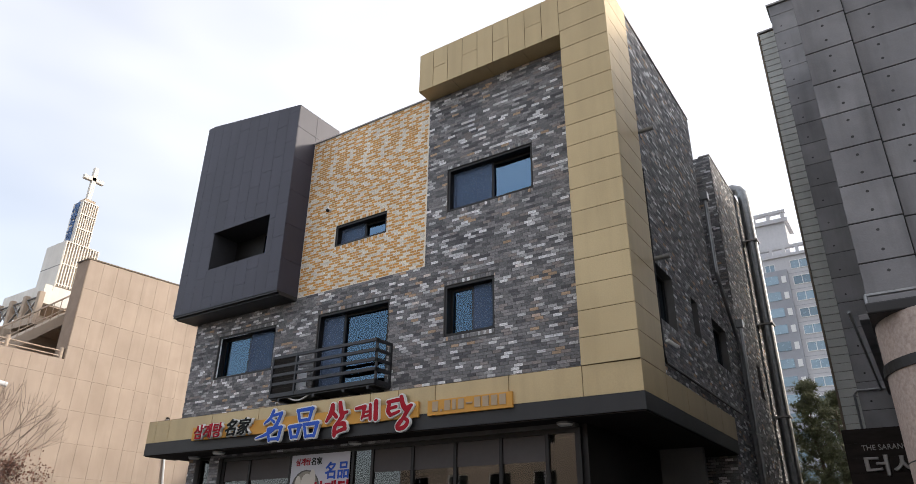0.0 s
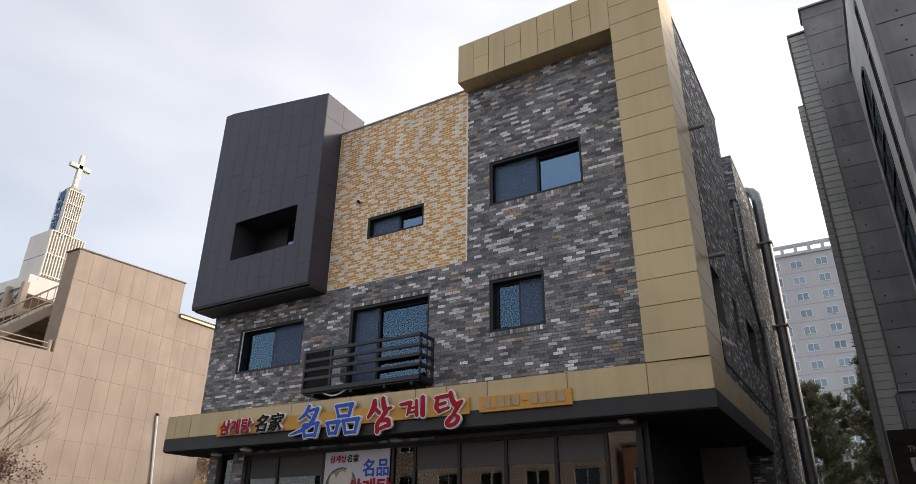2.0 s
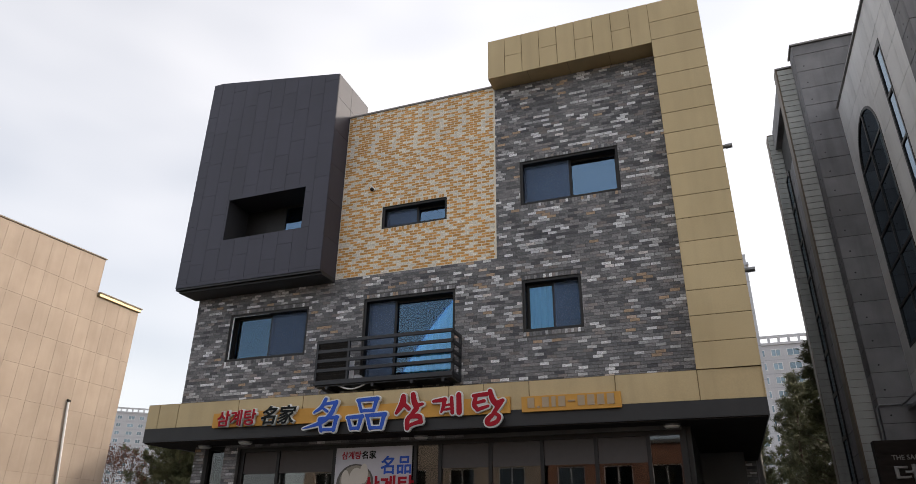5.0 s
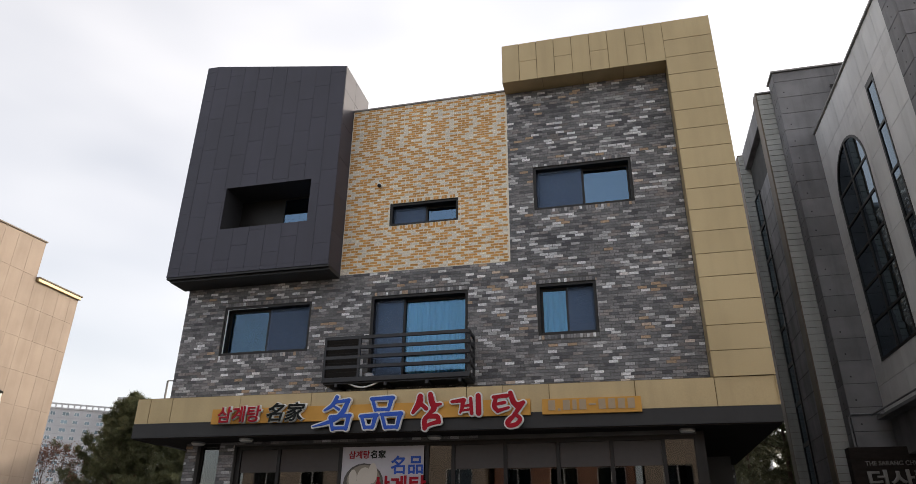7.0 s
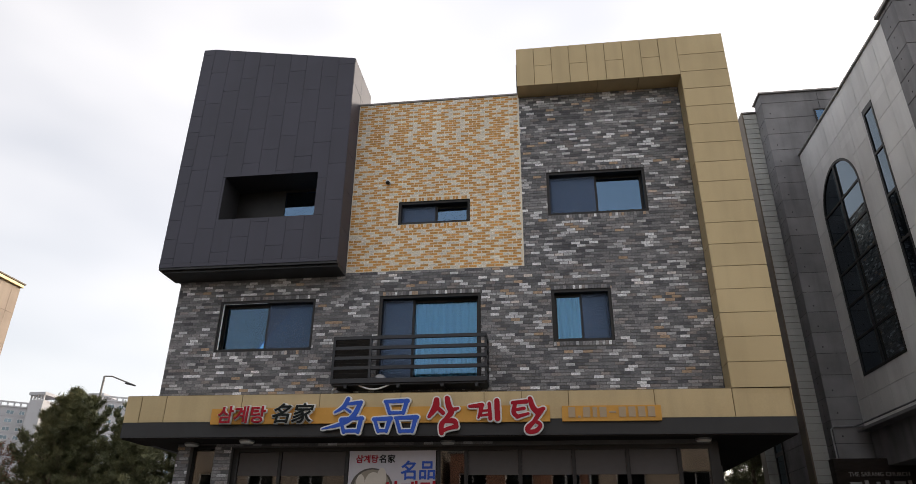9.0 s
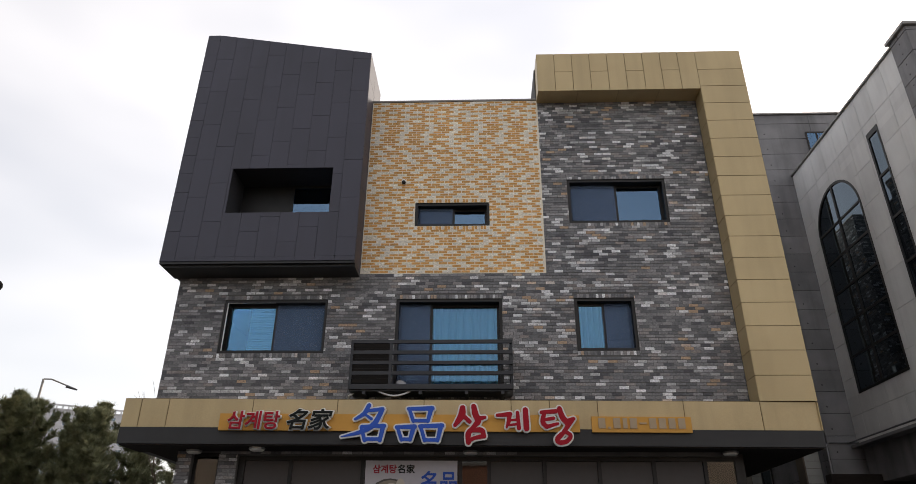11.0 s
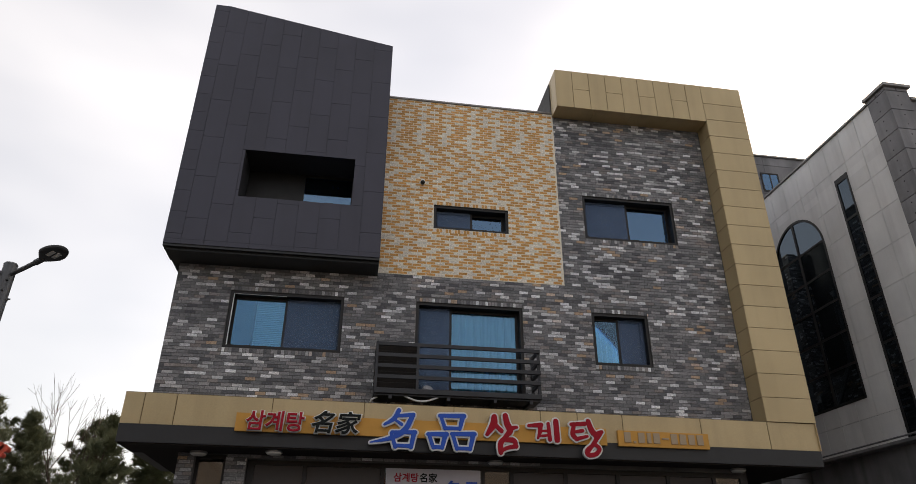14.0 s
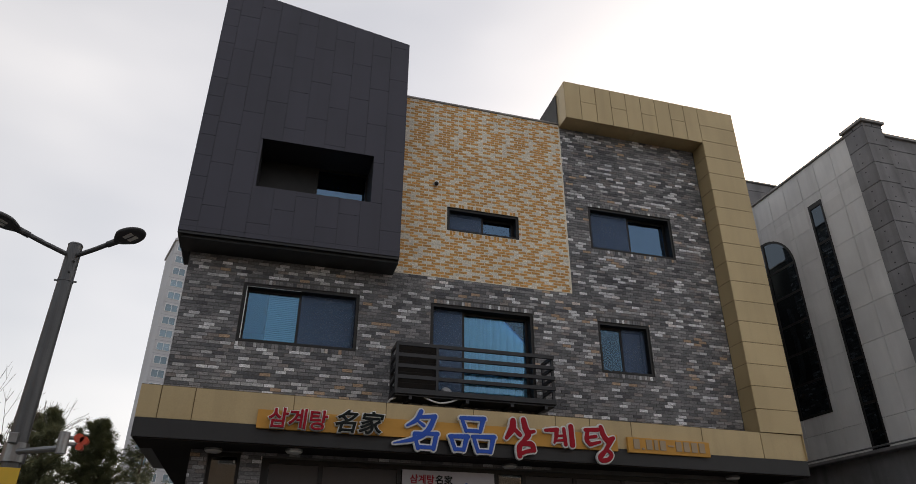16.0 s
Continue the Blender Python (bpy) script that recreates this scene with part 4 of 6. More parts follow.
for k in range(6):
    x = TX - 5.0 - k * 1.5
    part("terrace_post", cube(x - 0.16, x + 0.16, 15.95, 16.25, 12.4, 14.05, 0.04), M_TAN_WALL, tan)
    for s in (-1, 1):
        part("brace", rod(bmesh.new(), (x - 0.75 - s * 0.6, 16.1, 12.75), (x - 0.75 + s * 0.6, 16.1, 13.75), 0.05, None, 6), M_CAP, tan)
part("terrace_rail", rod(bmesh.new(), (TX - 4.9, 16.1, 13.8), (TX - 13.0, 16.1, 13.8), 0.05, None, 8), M_CAP, tan)
wall_cam = base("security_camera", (TX, 13.25, 8.0), "white bullet security camera on the tan wall", "camera")
part("arm", rod(bmesh.new(), (TX - 0.02, 13.25, 8.05), (TX + 0.25, 13.25, 8.0), 0.05, None, 8), M_WHITE, wall_cam)
part("housing", rod(bmesh.new(), (TX + 0.2, 13.0, 8.0), (TX + 0.3, 13.5, 7.92), 0.11, None, 12), M_WHITE, wall_cam)
part("roof_core", cube(TX - 12, TX - 1.04, 19.9, 24.25, 12.0, 12.4), M_TAN_WALL, tan)
drain = tagged(base("drain_pipe", (TX + 0.06, 21.7, 0), "", ""), "white plastic drain pipe clipped to the tan wall", "pipe")
part("pipe", tube(bmesh.new(), [(TX - 0.02, 21.62, 7.75), (TX + 0.06, 21.62, 7.7), (TX + 0.08, 21.62, 7.5), (TX + 0.08, 22.0, 4.2), (TX + 0.08, 22.05, 0)], 0.055, 10), M_WHITE, drain)
part("outlet", rod(bmesh.new(), (TX - 0.02, 21.62, 7.78), (TX + 0.12, 21.62, 7.72), 0.07, None, 10), M_FRAME, drain)

# steeple
ST = Vector((-37.6, 17.25, 0))
steeple = base("church_steeple", (ST.x, ST.y, 12.4), "white slatted metal steeple with blue lettering and a cross on top", "steeple")
M_STEEPLE = surface("white_steel_slats", (0.66, 0.62, 0.56), (0.76, 0.72, 0.66), 1.0, 40, 0.5, 0, 0.02, (1, 1, 1), 0.1)
SX, SYF = -37.6, 16.65
part("lower_core", cube(SX - 2.1, SX - 0.1, SYF, 18.5, 13.4, 17.3), M_TAN_WALL, steeple)
part("upper_core", cube(SX - 1.02, SX - 0.1, 16.98, 17.86, 17.3, 19.95), M_TAN_WALL, steeple)
for k in range(13):
    y = SYF + k * 0.155
    part("slat", cube(SX - 0.1, SX, y, y + 0.06, 14.6, 17.3), M_STEEPLE, steeple)
for k in range(8):
    y = 16.95 + k * 0.128
    part("slat", cube(SX - 0.1, SX, y, y + 0.05, 17.3, 20.0), M_STEEPLE, steeple)
for z in (14.7, 15.9, 17.24, 18.2, 19.1, 19.93):
    y0, y1 = (SYF, 18.5) if z < 17.5 else (16.95, 17.9)
    part("slat_rail", cube(SX - 0.06, SX + 0.01, y0, y1, z, z + 0.06), M_STEEPLE, steeple)
part("lower_side_sheet", cube(SX - 2.1, SX - 0.02, SYF - 0.03, SYF, 14.3, 17.3), M_STEEPLE, steeple)
part("sheet_seam", cube(SX - 2.1, SX - 0.02, SYF - 0.035, SYF - 0.03, 15.8, 15.85), M_CAP, steeple)
part("upper_side_sheet", cube(SX - 1.05, SX - 0.02, 16.94, 16.98, 17.3, 20.0), M_STEEPLE, steeple)
part("base_skirt", cube(SX - 4.6, SX - 0.05, 16.2, 18.7, 13.5, 14.55), M_STEEPLE, steeple)
part("cap_ring", cube(SX - 0.85, SX - 0.2, 17.1, 17.72, 19.95, 20.25), M_TAN_WALL, steeple)
part("cross_upright", cube(SX - 0.64, SX - 0.40, 17.28, 17.54, 20.2, 22.5, 0.02), M_STEEPLE, steeple)
part("cross_arm", cube(SX - 0.64, SX - 0.40, 16.80, 18.02, 21.58, 21.84, 0.02), M_STEEPLE, steeple)
for k, ch in enumerate("새한교회"):
    words("blue_letter", ch, 0.72, (SX - 0.93, 16.93, 19.35 - k * 0.64), M_BLUESIGN, steeple, deep=0.03, fat=0.02)

# ---- windows of the restaurant building ----
def hung_window(name, hole, split, label, parent=None, depth=0.15, screen=None, sill=True, glassmat=None):
    """A two-leaf sliding window set back in its opening, on the front wall."""
    u0, u1, v0, v1 = hole
    t, y = 0.06, YF + depth
    w = tagged(part(name, pierced(u0, u1, v0, v1, [(u0 + t, u1 - t, v0 + t, v1 - t)], lambda u, v, d: (u, YF + 0.02 + d, v), 0.28), M_FRAME, None, label), label, "window", "", "structure")
    if name == "window_3":
        part("pale_track", box(cube(u0 + 0.055, u0 + 0.075, YF + 0.022, YF + 0.05, v0 + 0.03, v1 - 0.05), u0 + 0.075, split, YF + 0.022, YF + 0.04, v1 - 0.065, v1 - 0.05), M_WHITE, w, "pale edge strip")
    for k, (a, b) in enumerate(((u0 + t, split + 0.03), (split - 0.03, u1 - t))):
        yy = y + 0.03 + 0.045 * k
        leaf = part("sash", pierced(a, b, v0 + t, v1 - t, [(a + 0.05, b - 0.05, v0 + t + 0.055, v1 - t - 0.055)], lambda u, v, d: (u, yy + d, v), 0.04), M_FRAME, w)
        part("pane", cube(a + 0.045, b - 0.045, yy + 0.016, yy + 0.024, v0 + t + 0.05, v1 - t - 0.05), glassmat or M_GLASS, leaf).visible_shadow = False
    return w


M_NET, n_, l_, p_ = nodes_of("insect_netting")
n_.remove(p_)
net_d, net_t, net_m = n_.new("ShaderNodeBsdfDiffuse"), n_.new("ShaderNodeBsdfTransparent"), n_.new("ShaderNodeMixShader")
net_d.inputs["Color"].default_value, net_m.inputs["Fac"].default_value = (0.11, 0.15, 0.23, 1), 0.5
l_.new(net_t.outputs["BSDF"], net_m.inputs[1])
l_.new(net_d.outputs["BSDF"], net_m.inputs[2])
l_.new(net_m.outputs["Shader"], n_["Material Output"].inputs["Surface"])
win_a = hung_window("window_1", W1, -10.60, "small dark-framed sliding window in ochre brick")
win_b = hung_window("window_2", W2, -6.85, "wide dark-framed sliding window in grey brick")
win_c = hung_window("window_3", W3, -14.42, "wide dark-framed sliding window with a blind behind", glassmat=M_GLASS_CLEAR)
win_d = hung_window("window_4", W4, -11.05, "tall dark-framed balcony door with curtains behind", glassmat=M_GLASS_CLEAR)
win_e = hung_window("window_5", W5, -7.37, "narrow dark-framed sliding window with a curtain", glassmat=M_GLASS_CLEAR)
for w, (a, b, va, vb) in ((win_a, (-11.41, -10.62, 8.73, 9.21)), (win_b, (-7.91, -6.87, 8.78, 9.79)), (win_c, (-14.40, -13.33, 5.78, 6.85)), (win_d, (-11.73, -11.07, 4.92, 6.85)), (win_e, (-7.35, -6.79, 5.81, 6.85))):
    part("insect_screen", cube(a, b, YF + 0.166, YF + 0.170, va, vb), M_NET, w, "grey insect screen").visible_shadow = False


def curtain(name, u0, u1, v0, v1, y, folds, mat, label, amp=0.03):
    bm = bmesh.new()
    n = folds * 6
    rows = []
    for z in (v0, v1):
        rows.append([bm.verts.new((u0 + (u1 - u0) * k / n, y + amp * math.sin(2 * math.pi * k / 6 + 0.6 * math.sin(k)), z)) for k in range(n + 1)])
    for k in range(n):
        bm.faces.new((rows[0][k], rows[0][k + 1], rows[1][k + 1], rows[1][k]))
    bmesh.ops.solidify(bm, geom=bm.faces, thickness=0.004)
    return thing(name, bm, mat, label, "curtain")


curtain("curtain", -11.0, -9.6, 4.7, 6.9, YF + 0.36, 9, M_CURTAIN, "pale blue gathered curtain behind the balcony door")
curtain("curtain", -7.95, -7.35, 5.7, 6.9, YF + 0.36, 5, M_CURTAIN, "pale blue curtain behind the narrow window")
curtain("curtain", -6.86, -5.75, 8.7, 9.85, YF + 0.5, 2, M_CURTAIN, "pale blue flat curtain behind the wide window", 0.006)
blind = base("venetian_blind", (-14.7, YF + 0.345, 5.72), "white horizontal slat blind behind a window", "blind")
for k in range(30):
    part("slat", cube(-15.02, -14.42, YF + 0.33, YF + 0.36, 5.74 + k * 0.039, 5.74 + k * 0.039 + 0.026), M_WHITE, blind)
for k, (ya, yb, va, vb) in enumerate((S1, S2, S3, S4, S5)):
    w = tagged(part("side_window", pierced(ya, yb, va, vb, [(ya + 0.05, (ya + yb) / 2 - 0.02, va + 0.05, vb - 0.05), ((ya + yb) / 2 + 0.02, yb - 0.05, va + 0.05, vb - 0.05)], lambda u, v, d: (XR - 0.16 - d, u, v), 0.08), M_FRAME), "dark-framed window in the brick side wall", "window", "", "structure")
    part("pane", cube(XR - 0.204, XR - 0.196, ya + 0.04, yb - 0.04, va + 0.04, vb - 0.04), M_GLASS_DARK, w)

# ---- balcony ----
balcony = base("balcony_rail", (-10.95, YF, 4.80), "black steel window balcony with horizontal bars and a louvred end", "balcony")
QX0, QX1, QY = -12.58, -9.36, 10.86
for k, z in enumerate((4.82, 5.10, 5.31, 5.52, 5.74)):
    h = 0.1 if k in (0,) else 0.075
    part("front_bar", cube(QX0, QX1, QY, QY + 0.05, z, z + h, 0.006), M_BALC, balcony)
    part("side_bar", cube(QX1 - 0.05, QX1, QY + 0.05, YF - 0.012, z, z + h, 0.006), M_BALC, balcony)
    part("side_bar", cube(QX0, QX0 + 0.05, QY + 0.05, YF - 0.012, z, z + h, 0.006), M_BALC, balcony)
for x in (QX0, -11.80, QX1 - 0.05):
    part("post", cube(x, x + 0.05, QY + 0.051 if x not in (QX0, -11.80) else QY - 0.004, QY + 0.09 if x not in (QX0, -11.80) else QY + 0.05, 4.82, 5.805), M_BALC, balcony)
for x in (QX0 + 0.001, QX1 - 0.051):
    part("wall_post", cube(x, x + 0.05, YF - 0.07, YF - 0.012, 4.82, 5.805), M_BALC, balcony)
for k in range(8):
    z = 4.94 + k * 0.102
    part("louvre", prism(bmesh.new(), [(QX0 + 0.05, QY + 0.04, z), (QX0 + 0.05, QY + 0.05, z), (QX0 + 0.05, QY + 0.022, z + 0.08), (QX0 + 0.05, QY + 0.012, z + 0.08)], (0.73, 0, 0)), M_FRAME, balcony)
part("louvre_backing", cube(QX0 + 0.05, -11.80, QY + 0.052, QY + 0.06, 4.91, 5.74), M_FRAME, balcony)
part("deck", cube(QX0 + 0.02, QX1 - 0.02, QY + 0.05, YF - 0.012, 4.79, 4.83), M_BALC, balcony)
for x in (-12.3, -11.2, -10.3, -9.6):
    part("deck_joist", cube(x, x + 0.06, QY + 0.04, YF - 0.012, 4.73, 4.79), M_BALC, balcony)
unit = base("air_conditioner", (-12.2, 11.2, 4.83), "white outdoor air conditioner unit behind a louvred screen", "air conditioner")
part("casing", cube(-12.5, -11.85, 11.0, 11.32, 4.83, 5.5, 0.02), M_WHITE, unit)
part("fan_grille", rod(bmesh.new(), (-12.2, 10.985, 5.16), (-12.2, 11.0, 5.16), 0.25, None, 24), M_FRAME, unit)
bm = bmesh.new()
bmesh.ops.create_icosphere(bm, subdivisions=3, radius=0.12)
rb = random.Random(2)
for v in bm.verts:
    v.co = v.co * (1 + 0.35 * noise.noise(v.co * 9)) * 1.0
    v.co.z = max(v.co.z * 0.8, -0.1)
bmesh.ops.translate(bm, verts=bm.verts, vec=(-11.55, 11.0, 4.93))
thing("plastic_bag", bm, M_BAG, "crumpled translucent plastic bag on the balcony deck", "bag")
hose = thing("white_hose", tube(bmesh.new(), [(-12.65, YF - 0.03, 4.62), (-12.66, YF - 0.12, 4.66), (-12.6, 11.15, 4.76), (-12.5, 11.1, 4.80)], 0.018, 8), M_WHITE, "white plastic hose at the balcony end", "hose")
hose2 = thing("white_hose", tube(bmesh.new(), [(-12.0 + 0.08 * k, 10.95, 4.80 - 0.09 * math.sin(math.pi * k / 8)) for k in range(9)], 0.018, 8), M_WHITE, "white plastic hose hanging under the balcony", "hose")

# ---- sign ----
SY = 0.28
sign = base("shop_sign", (-11.5, fas(-11.5), 4.1), "orange sign board with raised red, blue and black shop lettering", "sign")


def board(x0, x1, z0, z1, parent, name):
    return part(name, prism(bmesh.new(), [(x0, fas(x0, 0.06), z0), (x1, fas(x1, 0.06), z0), (x1, fas(x1, 0.06), z1), (x0, fas(x0, 0.06), z1)], (0, 0.058, 0)), M_ORANGE, parent)


board(-14.93, -8.15, 4.0, 4.31, sign, "backing_board")


def lettering(text, size, x, z, mat, stretch, name, slant=0.2):
    """Letters with a pale raised edge, set along the fascia."""
    yaw = math.degrees(math.atan2(FR.y - FL.y, FR.x - FL.x))
    words(name + "_edge", text, size, (x, fas(x, 0.10), z), M_WHITESIGN, sign, (90, 0, yaw), 0.02, size * 0.062, stretch=stretch, shear=slant)
    words(name, text, size, (x, fas(x, 0.126 + size * 0.062), z), mat, sign, (90, 0, yaw), 0.004, size * 0.022, stretch=stretch, shear=slant)


lettering("삼계탕", 0.36, -14.76, 4.04, M_RED, 1.0, "red_letters", 0.05)
lettering("名家", 0.40, -13.66, 4.04, M_BLACK, 1.05, "black_letters", 0.2)


def brush(bm, stroke, back, front, grow=0.0):
    """One brush stroke: (x, z, half width) knots, swept with round ends into a raised shape."""
    knots = [Vector((x, z, 0.9 * w + grow)) for x, z, w in stroke]
    knots = [2 * knots[0] - knots[1]] + knots + [2 * knots[-1] - knots[-2]]
    line = []
    for a, b, c, d in zip(knots, knots[1:], knots[2:], knots[3:]):
        for u in (k / 6 for k in range(6)):
            line.append(0.5 * (2 * b + (c - a) * u + (2 * a - 5 * b + 4 * c - d) * u * u + (3 * b - a - 3 * c + d) * u ** 3))
    line.append(knots[-2])
    flat = [Vector((p.x, p.y)) for p in line]
    rails = []
    for k, p in enumerate(line):
        d = (flat[min(k + 1, len(flat) - 1)] - flat[max(k - 1, 0)]).normalized()
        n, w = Vector((-d.y, d.x)), max(p.z, 0.006)
        for end, sign_ in ((0, -1), (len(line) - 1, 1)):
            if k == end:
                caps = [(flat[k] + sign_ * d * w * math.sin(a), w * math.cos(a)) for a in (0.5, 1.0, 1.35)]
                caps = caps[::-1] if end == 0 else caps
        ring = [(flat[k], w)]
        if k == 0:
            ring = caps + ring
        elif k == len(line) - 1:
            ring = ring + caps
        rails += [(q + n * h, q - n * h) for q, h in ring]
    verts = [[bm.verts.new((q.x, fas(q.x, off), q.y)) for off in (front, back) for q in pair] for pair in rails]
    for (a, b, c, d), (e, f, g_, h) in zip(verts, verts[1:]):
        for quad in ((a, b, f, e), (d, c, g_, h), (a, e, g_, c), (b, d, h, f)):
            bm.faces.new(quad)
    for v in (verts[0], verts[-1]):
        bm.faces.new((v[0], v[1], v[3], v[2]))
    return bm


def brush_letter(name, strokes, mat):
    """A painted letter on its wider pale raised body."""
    body, face = bmesh.new(), bmesh.new()
    for k, st in enumerate(strokes):
        brush(body, st, 0.062, 0.115 + 0.0006 * k, 0.028)
        brush(face, st, 0.112, 0.128 + 0.0008 * k)
    edge = part(name + "_edge", body, M_WHITESIGN, sign, "pale raised letter edge")
    part(name, face, mat, sign)
    return edge


brush_letter("blue_letter", [
    [(-12.11, 4.46, 0.046), (-12.19, 4.31, 0.046), (-12.36, 4.2, 0.023)], [(-12.14, 4.36, 0.032), (-11.86, 4.39, 0.042)],
    [(-11.85, 4.39, 0.046), (-11.99, 4.12, 0.056), (-12.23, 3.97, 0.044), (-12.59, 3.88, 0.012)], [(-12.17, 4.29, 0.023), (-12.05, 4.21, 0.032)],
    [(-12.23, 4.05, 0.032), (-12.15, 3.82, 0.042)], [(-12.22, 4.07, 0.032), (-11.8, 4.08, 0.042)], [(-11.82, 4.08, 0.046), (-11.87, 3.82, 0.042)], [(-12.15, 3.84, 0.035), (-11.87, 3.84, 0.037)]], M_BLUE)
square = lambda x, z, w, h: [[(x, z, 0.037), (x + 0.08, z - h, 0.037)], [(x - 0.02, z + 0.01, 0.037), (x + w, z + 0.02, 0.048)], [(x + w - 0.02, z + 0.02, 0.05), (x + w - 0.08, z - h, 0.037)], [(x + 0.08, z - h + 0.01, 0.035), (x + w - 0.08, z - h + 0.01, 0.036)]]
brush_letter("blue_letter", square(-11.34, 4.39, 0.43, 0.22) + square(-11.55, 4.05, 0.32, 0.22) + square(-11.12, 4.07, 0.40, 0.25), M_BLUE)
brush_letter("red_letter", [
    [(-10.34, 4.42, 0.06), (-10.36, 4.28, 0.074), (-10.48, 4.1, 0.037)], [(-10.35, 4.3, 0.042), (-10.21, 4.17, 0.046)],
    [(-10.13, 4.45, 0.056), (-10.1, 4.31, 0.065), (-10.05, 4.18, 0.065), (-10.14, 4.07, 0.042)], [(-10.06, 4.22, 0.051), (-9.92, 4.25, 0.032)],
    [(-10.13, 4.07, 0.042), (-10.23, 3.95, 0.056), (-10.23, 3.79, 0.051)], [(-10.18, 4.01, 0.042), (-9.99, 4.01, 0.056), (-9.94, 3.9, 0.042)], [(-9.94, 3.91, 0.046), (-10.11, 3.87, 0.039), (-10.22, 3.82, 0.037)]], M_RED)
brush_letter("red_letter", [
    [(-9.69, 4.29, 0.032), (-9.45, 4.31, 0.051)], [(-9.46, 4.3, 0.051), (-9.48, 4.17, 0.042), (-9.52, 4.07, 0.023)], [(-9.46, 4.2, 0.023), (-9.3, 4.21, 0.028)],
    [(-9.47, 4.11, 0.023), (-9.31, 4.13, 0.028)], [(-9.31, 4.34, 0.037), (-9.29, 4.05, 0.042)], [(-9.16, 4.39, 0.056), (-9.15, 4.05, 0.06)]], M_RED)
brush_letter("red_letter", [
    [(-8.86, 4.35, 0.037), (-8.59, 4.37, 0.046)], [(-8.81, 4.33, 0.042), (-8.84, 4.17, 0.051), (-8.77, 4.08, 0.042)], [(-8.81, 4.21, 0.032), (-8.64, 4.24, 0.037)], [(-8.78, 4.08, 0.042), (-8.56, 4.14, 0.028)],
    [(-8.52, 4.42, 0.051), (-8.47, 4.26, 0.06), (-8.38, 4.15, 0.06)], [(-8.4, 4.18, 0.046), (-8.27, 4.23, 0.042)], [(-8.31, 4.2, 0.056), (-8.46, 3.99, 0.042), (-8.57, 3.86, 0.042)],
    [(-8.43, 4.0, 0.037), (-8.34, 3.92, 0.042), (-8.42, 3.82, 0.046), (-8.56, 3.8, 0.046), (-8.59, 3.87, 0.042), (-8.51, 3.96, 0.032)]], M_RED)
plate = base("number_board", (-7.0, fas(-7.0), 4.1), "orange sign board with a row of raised grey bars", "sign")
board(-7.92, -6.06, 4.0, 4.29, plate, "backing_board")
x = -7.80
for k, wd in enumerate((0.13, 0.05, 0.13, 0.08, 0.13, 0.13, 0.13, 0.13, 0.13, 0.13)):
    h0, h1 = (4.06, 4.10) if k == 1 else ((4.15, 4.18) if k == 5 else (4.07, 4.26))
    part("bar", prism(bmesh.new(), [(x, fas(x, 0.075), h0), (x + wd, fas(x + wd, 0.075), h0), (x + wd, fas(x + wd, 0.075), h1), (x, fas(x, 0.075), h1)], (0, 0.015, 0)), M_GREYBAR, plate)
    x += wd + 0.05

# ---- soffit lamps ----
lamp0 = base("soffit_lamp", (-15.58, 11.3, 3.735), "round white flush soffit lamp, unlit", "lamp", "soffit lamps")
part("rim", rod(bmesh.new(), (-15.58, 11.3, 3.70), (-15.58, 11.3, 3.735), 0.15, None, 24), M_STEEL, lamp0)
part("diffuser", rod(bmesh.new(), (-15.58, 11.3, 3.675), (-15.58, 11.3, 3.70), 0.12, 0.14, 24), M_LENS, lamp0)
for x, y in ((-14.25, 11.0), (-10.2, 11.35), (-5.26, 11.37)):
    copy_thing(lamp0, Matrix.Translation((x, y, 3.735)))

# ---- shopfront ----
GYS = YF + 0.13
MULL = [-14.66, -13.72, -12.30, -10.40, -9.85, -8.78, -7.73, -6.69, -5.72, -5.12]
shop_holes = [(a + 0.035, b - 0.035, 0.25, 3.58) for a, b in zip(MULL, MULL[1:])]
shopfront = tagged(part("shopfront", pierced(-14.75, -5.05, 0.0, 3.66, shop_holes, lambda u, v, d: (u, GYS - 0.04 + d, v), 0.09), M_FRAME), "dark aluminium shopfront with tall panes under the canopy", "shopfront", "", "structure")
for a, b, *_ in shop_holes:
    part("pane", cube(a - 0.02, b + 0.02, GYS, GYS + 0.01, 0.23, 3.6), M_GLASS_SHOP, shopfront).visible_shadow = False
for a, b in [(-14.62, -13.76), (-13.68, -12.34)] + [(a + 0.04, b - 0.04) for a, b in zip(MULL[4:8], MULL[5:9])]:
    thing("window_film", cube(a, b, GYS - 0.006, GYS - 0.002, 3.11, 3.575), M_BLIND, "grey matt film across the top of the shop glass", "window film", "shop films")
poster = thing("window_poster", cube(-12.24, -10.46, GYS - 0.062, GYS - 0.05, 1.6, 3.58), M_POSTER, "pale printed food poster with dish lettering on the shop glass", "poster")


def disc(name, x, z, rx, rz, mat, d):
    bm = bmesh.new()
    prism(bm, [(x + rx * math.cos(a), GYS - 0.062 - d, z + rz * math.sin(a)) for a in (2 * math.pi * k / 20 for k in range(20))], (0, d - 0.0005, 0))
    return part(name, bm, mat, poster)


